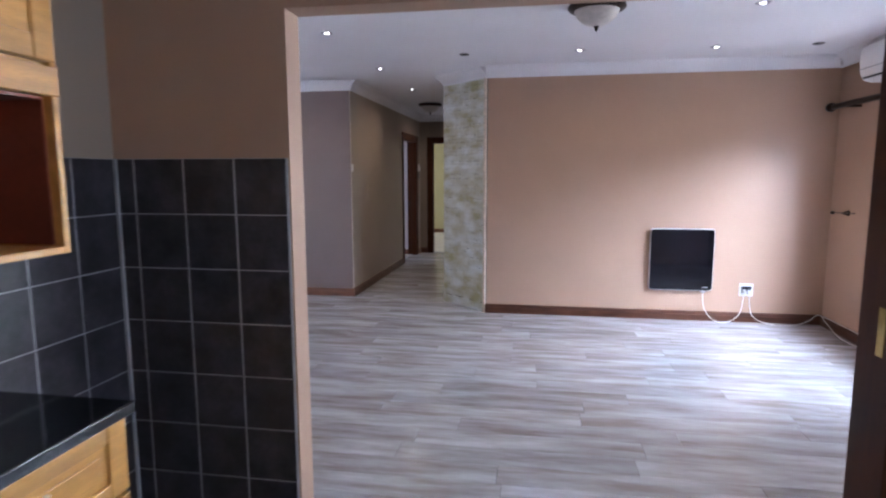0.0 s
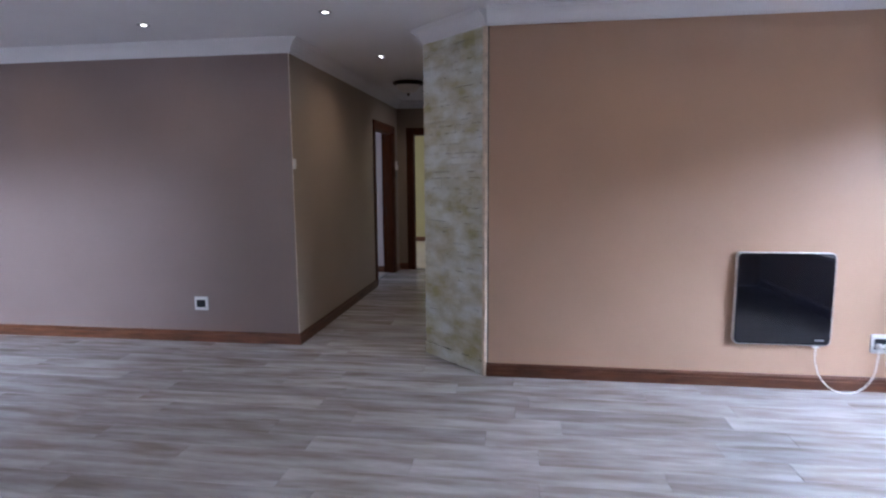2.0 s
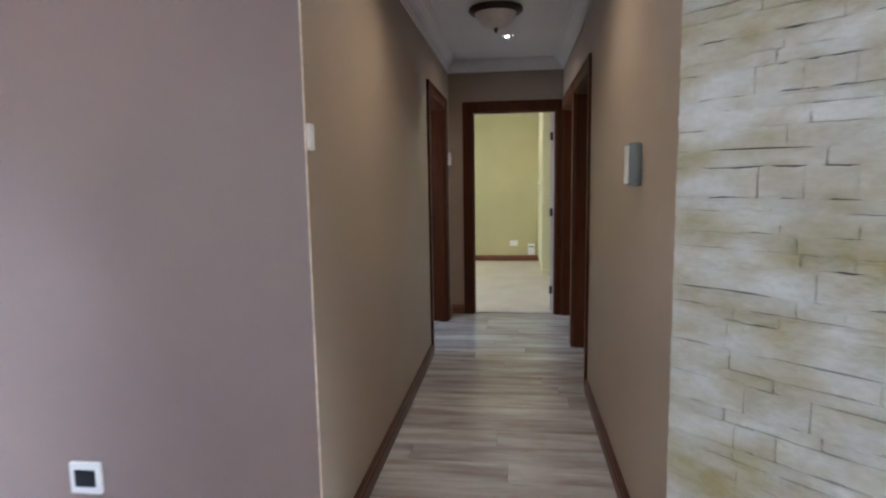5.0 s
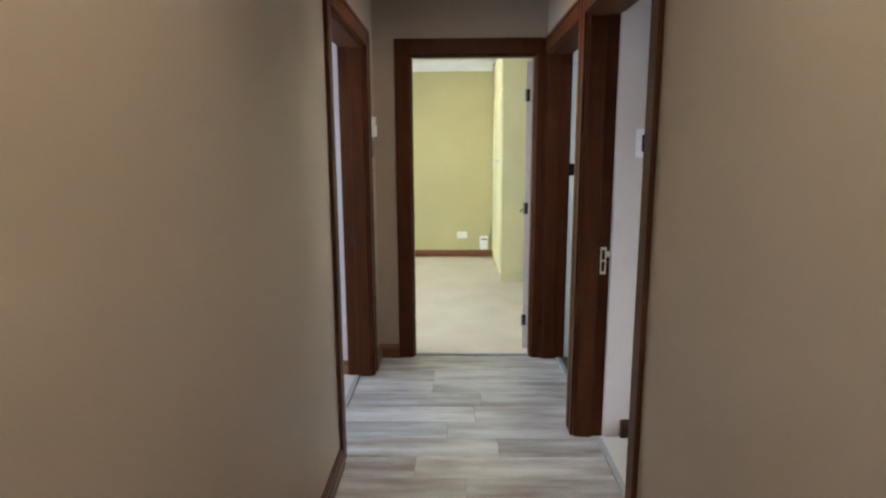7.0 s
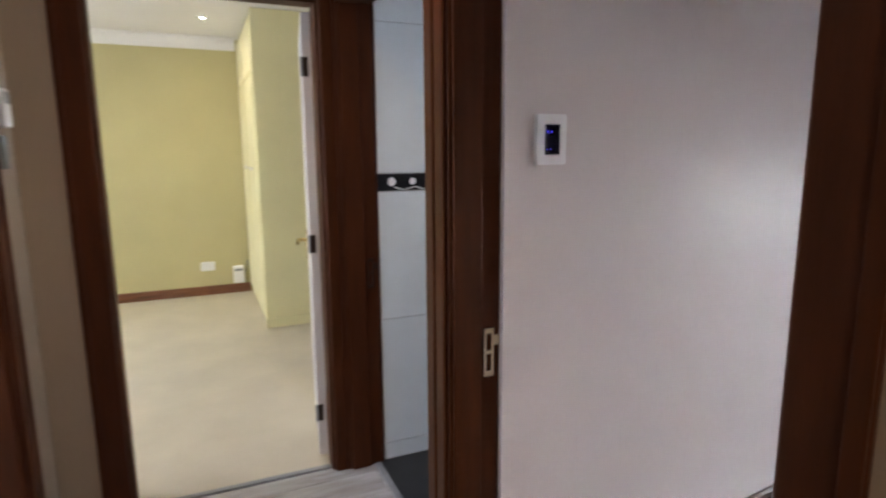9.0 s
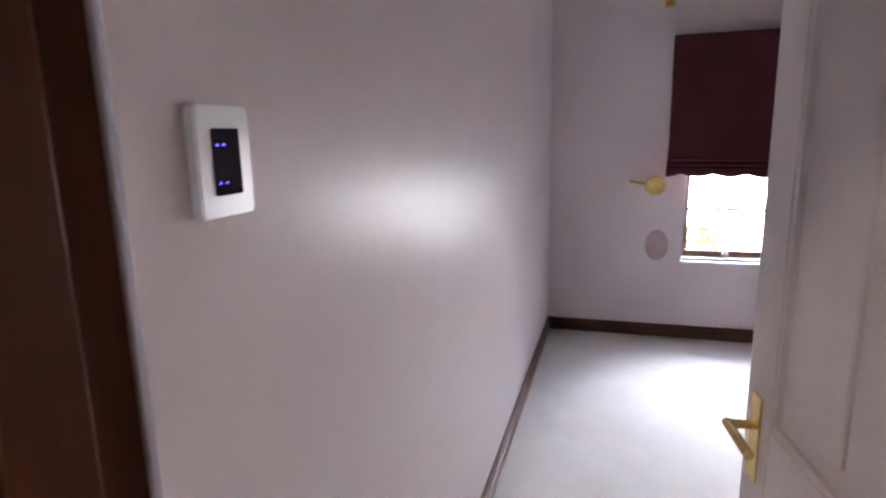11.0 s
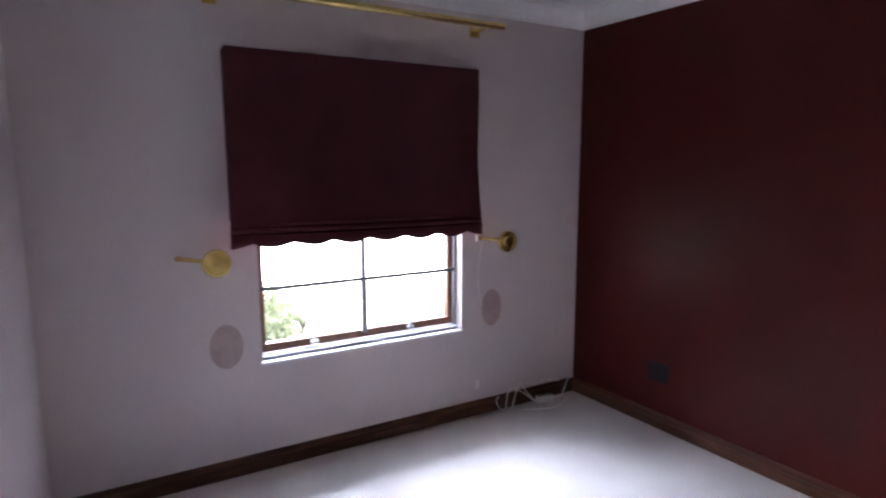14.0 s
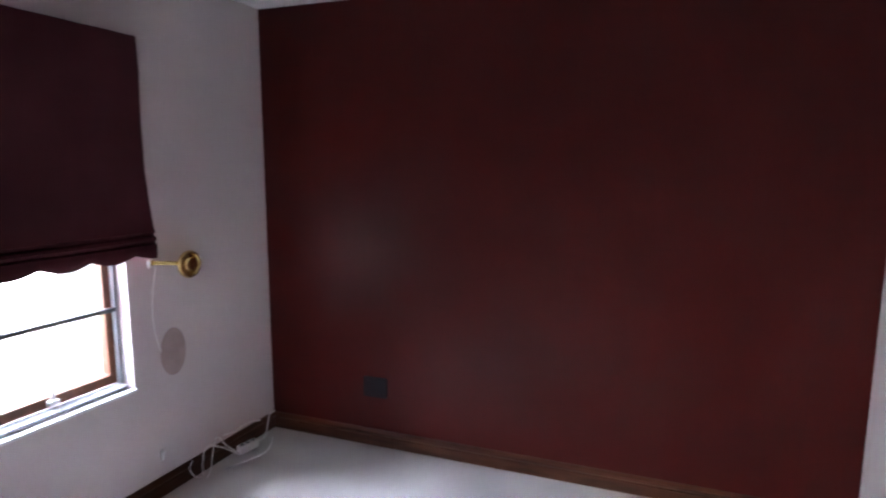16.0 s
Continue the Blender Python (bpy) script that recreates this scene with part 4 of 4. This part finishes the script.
part("side_panel", B(-1.255, -0.872, -0.125, -0.105, 1.245, 2.30, bevel=0.003), PINE, up)
part("side_lining", B(-1.235, -0.90, -0.131, -0.125, 1.268, 1.632), NICHE, up)
part("side_panel", B(-1.255, -0.872, -1.42, -1.40, 1.245, 2.30, bevel=0.003), PINE, up)
part("bottom_panel", B(-1.255, -0.872, -1.40, -0.125, 1.245, 1.265, bevel=0.003), PINE, up)
part("face_rail", B(-0.890, -0.868, -1.40, -0.104, 1.640, 1.712, bevel=0.003), PINE, up)
part("upper_body", B(-1.255, -0.892, -1.40, -0.125, 1.645, 2.30), PINE, up)
for k in range(3):
    a1 = -0.112 - 0.43 * k
    a0 = a1 - 0.425
    d = part("door", B(-0.892, -0.874, a0, a1, 1.722, 2.29, bevel=0.003), PINE, up)
    bm = bmesh.new()
    for b0, b1, c0, c1 in ((a0, a0 + 0.06, 1.722, 2.29), (a1 - 0.06, a1, 1.722, 2.29), (a0 + 0.06, a1 - 0.06, 1.722, 1.782), (a0 + 0.06, a1 - 0.06, 2.23, 2.29)):
        box(bm, -0.874, -0.866, b0 + 0.001, b1 - 0.001, c0 + 0.001, c1 - 0.001, 0.003)
    part("door_frame", bm, PINE, d)
    part("handle", rod((-0.85, a0 + 0.03, 1.80), (-0.85, a0 + 0.03, 1.90), 0.005), CHROME, d)

# ---- outside ----
solid("ground", B(-60, 60, -60, 60, -0.5, -0.21), PAVING, "pale paved ground round the house", "ground", kind="structure")
# emissive board added beyond the window; its glow also lights the bedroom
solid("backdrop", B(8.6, 8.7, 3.2, 9.8, -0.21, 4.2), material("glowing_backdrop", (0.8, 0.85, 0.8), 0.9, emit=((0.92, 0.98, 1.0), 10.0)), "glowing board standing in for the bright distance outside", "backdrop", BED, kind="structure")


def shrub(x, y, h, n, m):
    th = thing("shrub", "small leafy garden shrub outside the window", "shrub", m @ pose(x, y, -0.21))
    bm = bmesh.new()
    for k in range(7):
        a = k * 0.9
        rod((0, 0, 0), (0.28 * math.cos(a), 0.28 * math.sin(a), h * (0.55 + 0.05 * k)), 0.012, bm, 6)
    part("stems", bm, BARK, th)
    bm = bmesh.new()
    rng = random.Random(5)
    for k in range(n):
        a, r, z = rng.uniform(0, 6.28), rng.uniform(0.05, 0.42), rng.uniform(0.25, 1.05) * h
        p = Matrix.Translation((r * math.cos(a) * (1.15 - 0.5 * z / h), r * math.sin(a) * (1.15 - 0.5 * z / h), z)) @ Euler((rng.uniform(0, 6), rng.uniform(0, 6), rng.uniform(0, 6))).to_matrix().to_4x4()
        L, W = rng.uniform(0.05, 0.10), rng.uniform(0.012, 0.025)
        vs = [bm.verts.new(p @ Vector(c)) for c in ((0, 0, 0), (L * 0.5, W, 0.006), (L, 0, -0.01), (L * 0.5, -W, 0.006))]
        bm.faces.new(vs)
    part("leaves", bm, LEAF, th)


shrub(5.0, 7.02, 0.62, 900, BED)
shrub(5.9, 6.95, 0.60, 600, BED)

# ---- pieces: wall tiles, stone cladding, floor planks ----
def tile_mesh(w, h, d, name, mat, chamfer=0.0015):
    """A tile in the xz plane, centred, its face at y = -d."""
    bm = bmesh.new()
    back = [bm.verts.new((sx * w / 2, 0, sz * h / 2)) for sx, sz in ((-1, -1), (1, -1), (1, 1), (-1, 1))]
    mid = [bm.verts.new((sx * w / 2, -d + chamfer, sz * h / 2)) for sx, sz in ((-1, -1), (1, -1), (1, 1), (-1, 1))]
    top = [bm.verts.new((sx * (w / 2 - chamfer), -d, sz * (h / 2 - chamfer))) for sx, sz in ((-1, -1), (1, -1), (1, 1), (-1, 1))]
    bm.faces.new(top)
    for a, b in ((back, mid), (mid, top)):
        for i in range(4):
            j = (i + 1) % 4
            bm.faces.new((a[i], a[j], b[j], b[i]))
    bmesh.ops.recalc_face_normals(bm, faces=bm.faces)
    return mesh(bm, name, mat)


def piece(name, me, parent, m):
    ob = new(name, me)
    ob.parent = parent
    ob.matrix_basis = m
    return ob


TW, TOP = 0.203, 1.506
grout_a = solid("tile_bed_end", B(-1.26, -0.562, 0.547, 0.5535, 0.0, TOP), GROUT, "dark glazed wall tiles with pale joints", "wall tiles", kind="structure")
grout_b = solid("tile_bed_side", B(-1.2605, -1.254, -2.6, 0.547, 0.0, TOP), GROUT, "dark glazed wall tiles with pale joints", "wall tiles", kind="structure")
part("corner_strip", B(-1.2545, -1.240, 0.534, 0.5475, 0.0, TOP, bevel=0.004), GROUT, grout_a, "grey sealant strip in the tiled corner")
full = tile_mesh(TW - 0.0085, 0.206 - 0.0045, 0.0025, "tile", TILE, 0.001)
cut = tile_mesh(0.082, 0.206 - 0.0045, 0.0025, "tile_cut", TILE, 0.001)
for r in range(8):
    z = TOP - 0.206 * (r + 0.5)
    if z < 0.05:
        continue
    for c in range(3):
        piece("tile", full, grout_a, pose(-0.5655 - TW * (c + 0.5), 0.547, z))
    piece("tile", cut, grout_a, pose(-0.5655 - 3 * TW - 0.045, 0.547, z))
    for c in range(10):
        piece("tile", full, grout_b, pose(-1.254, 0.540 - TW * (c + 0.5), z, 0, 0, 90))

# bathroom wall: large white tiles with a black border
wt = solid("tile_bed_bathroom", B(-0.56, 1.5, YE - 0.002, YE + 0.008, 0.003, ZC), GROUT, "white glazed bathroom tiles with a black border", "wall tiles", kind="structure")
for z0, z1 in ((0.005, 0.085), (0.088, 0.683), (0.686, 1.259), (1.339, 1.964), (1.967, 2.51)):
    me = tile_mesh(0.298, z1 - z0, 0.006, "white_tile", WTILE)
    for c in range(6):
        piece("tile", me, wt, pose(-0.41 + 0.301 * c, YE - 0.002, (z0 + z1) / 2))
me = tile_mesh(0.298, 0.074, 0.008, "border_tile", GLOSSBLACK)
for c in range(6):
    piece("border_tile", me, wt, pose(-0.41 + 0.301 * c, YE - 0.002, 1.299))
for c in range(6):
    bm = lathe([(0.019 - 0.004 * (c % 2), 0), (0.019 - 0.004 * (c % 2), 0.0012), (0.008, 0.0013)], Matrix.Translation((-0.485 + 0.098 * c, YE - 0.010, 1.302)) @ Matrix.Rotation(radians(90), 4, "X"), 20)
    part("border_dot", bm, WHITE, wt)
    arc = bmesh.new()
    for k in range(8):
        x = -0.475 + 0.098 * c + 0.012 * k
        box(arc, x, x + 0.0145, YE - 0.0112, YE - 0.010, 1.275 - 0.010 * math.sin(math.pi * k / 7), 1.279 - 0.010 * math.sin(math.pi * k / 7))
    part("border_swirl", arc, WHITE, wt)

# ledge stone on the splayed corner
P0, P1 = Vector((XR - 0.004, 5.022, 0)), Vector((-0.203, YO - 0.002, 0))
along = (P1 - P0).normalized()
ang = math.degrees(math.atan2(along.y, along.x))
WID = (P1 - P0).length - 0.02
clad = thing("stone_cladding", "pale ledge stone cladding with ochre stains on the splayed corner", "stone cladding", Matrix.Translation(P0) @ Matrix.Rotation(radians(ang), 4, "Z"), kind="structure")
rng = random.Random(11)
shapes = []
for k in range(8):
    bm = bmesh.new()
    nx, nz = 5, 3
    grid = []
    for i in range(nx + 1):
        col = []
        for j in range(nz + 1):
            edge = i in (0, nx) or j in (0, nz)
            d = (0.72 if edge else 1.0) + rng.uniform(-0.16, 0.16) * (0.6 if edge else 1)
            col.append(bm.verts.new((i / nx - 0.5 + (rng.uniform(-0.006, 0.006) if edge else 0), -d, j / nz - 0.5 + rng.uniform(-0.05, 0.05) * (0 < i < nx))))
        grid.append(col)
    for i in range(nx):
        for j in range(nz):
            bm.faces.new((grid[i][j], grid[i + 1][j], grid[i + 1][j + 1], grid[i][j + 1]))
    rim = [grid[i][0] for i in range(nx + 1)] + [grid[nx][j] for j in range(1, nz + 1)] + [grid[i][nz] for i in range(nx - 1, -1, -1)] + [grid[0][j] for j in range(nz - 1, 0, -1)]
    back = [bm.verts.new((v.co.x, 0.4, v.co.z)) for v in rim]
    for i in range(len(rim)):
        j = (i + 1) % len(rim)
        bm.faces.new((rim[i], back[i], back[j], rim[j]))
    bmesh.ops.recalc_face_normals(bm, faces=bm.faces)
    shapes.append(mesh(bm, "ledge_stone", STONE))
z = 0.098
while z < 2.40:
    hgt = rng.choice((0.034, 0.045, 0.055, 0.068, 0.08))
    hgt = min(hgt, 2.412 - z)
    x = 0.0
    while x < WID - 0.005:
        ln = min(rng.choice((0.11, 0.16, 0.20, 0.26, 0.34)) * rng.uniform(0.9, 1.1), WID - x)
        if WID - x - ln < 0.05:
            ln = WID - x
        ob = piece("ledge_stone", rng.choice(shapes), clad, Matrix.Translation((x + ln / 2, 0, z + hgt / 2)) @ Matrix.Diagonal((ln - rng.choice((0.0008, 0.0014, 0.003)), rng.uniform(0.006, 0.011), hgt - rng.choice((0.0008, 0.0012, 0.0024)), 1)))
        x += ln
    z += hgt
x = 0.0
while x < WID:
    ln = min(rng.uniform(0.15, 0.26), WID - x)
    piece("base_stone", shapes[int(x * 10) % 8], clad, Matrix.Translation((x + ln / 2, -0.006, 0.047)) @ Matrix.Diagonal((ln - 0.003, 0.010, 0.092, 1)))
    x += ln
bm = bmesh.new()
for k in range(60):
    zz = 2.41 * k / 60
    box(bm, WID - 0.002 + rng.uniform(-0.003, 0.002), WID + 0.024, -0.014 + rng.uniform(-0.002, 0.002), 0.01, zz, zz + 2.41 / 60)
part("plaster_bead", bm, BEAD, clad, "rough pale plaster bead along the edge")

# floor planks, laid across the corridor
PW, PL = 0.178, 1.22


def span(y0, y1):
    """Clear floor width for a course between y0 and y1."""
    if y1 <= YO + 0.001:
        return -6.4, XW
    if y1 <= YP + 0.02:
        return -6.4, -0.20
    return XL - 0.115, -0.57


rng = random.Random(3)
y = 0.42
while y < YE + 0.03:
    y1 = min(y + PW, YE + 0.03)
    for edge in (YO, YP):
        if y < edge - 0.001 < y1 - 0.002:
            y1 = edge
    a, b = span(y, y1)
    if y < 0.67:
        a, b = -0.56, 1.36
    x = a - rng.uniform(0, PL)
    while x < b:
        x0, x1 = max(x, a), min(x + PL, b)
        if x1 - x0 > 0.02:
            w, d = x1 - x0, y1 - y
            bm = bmesh.new()
            c = 0.0016
            lo = [bm.verts.new((sx * (w / 2 - 0.0006), sy * (d / 2 - 0.0006), -0.012)) for sx, sy in ((-1, -1), (1, -1), (1, 1), (-1, 1))]
            md = [bm.verts.new((sx * (w / 2 - 0.0006), sy * (d / 2 - 0.0006), -c)) for sx, sy in ((-1, -1), (1, -1), (1, 1), (-1, 1))]
            hi = [bm.verts.new((sx * (w / 2 - 0.0006 - c), sy * (d / 2 - 0.0006 - c), 0)) for sx, sy in ((-1, -1), (1, -1), (1, 1), (-1, 1))]
            bm.faces.new(hi)
            for p, q in ((lo, md), (md, hi)):
                for i in range(4):
                    j = (i + 1) % 4
                    bm.faces.new((p[i], p[j], q[j], q[i]))
            piece("plank", mesh(bm, "plank", PLANK), FLOOR, pose((x0 + x1) / 2, (y + y1) / 2, 0))
        x += PL
    y = y1
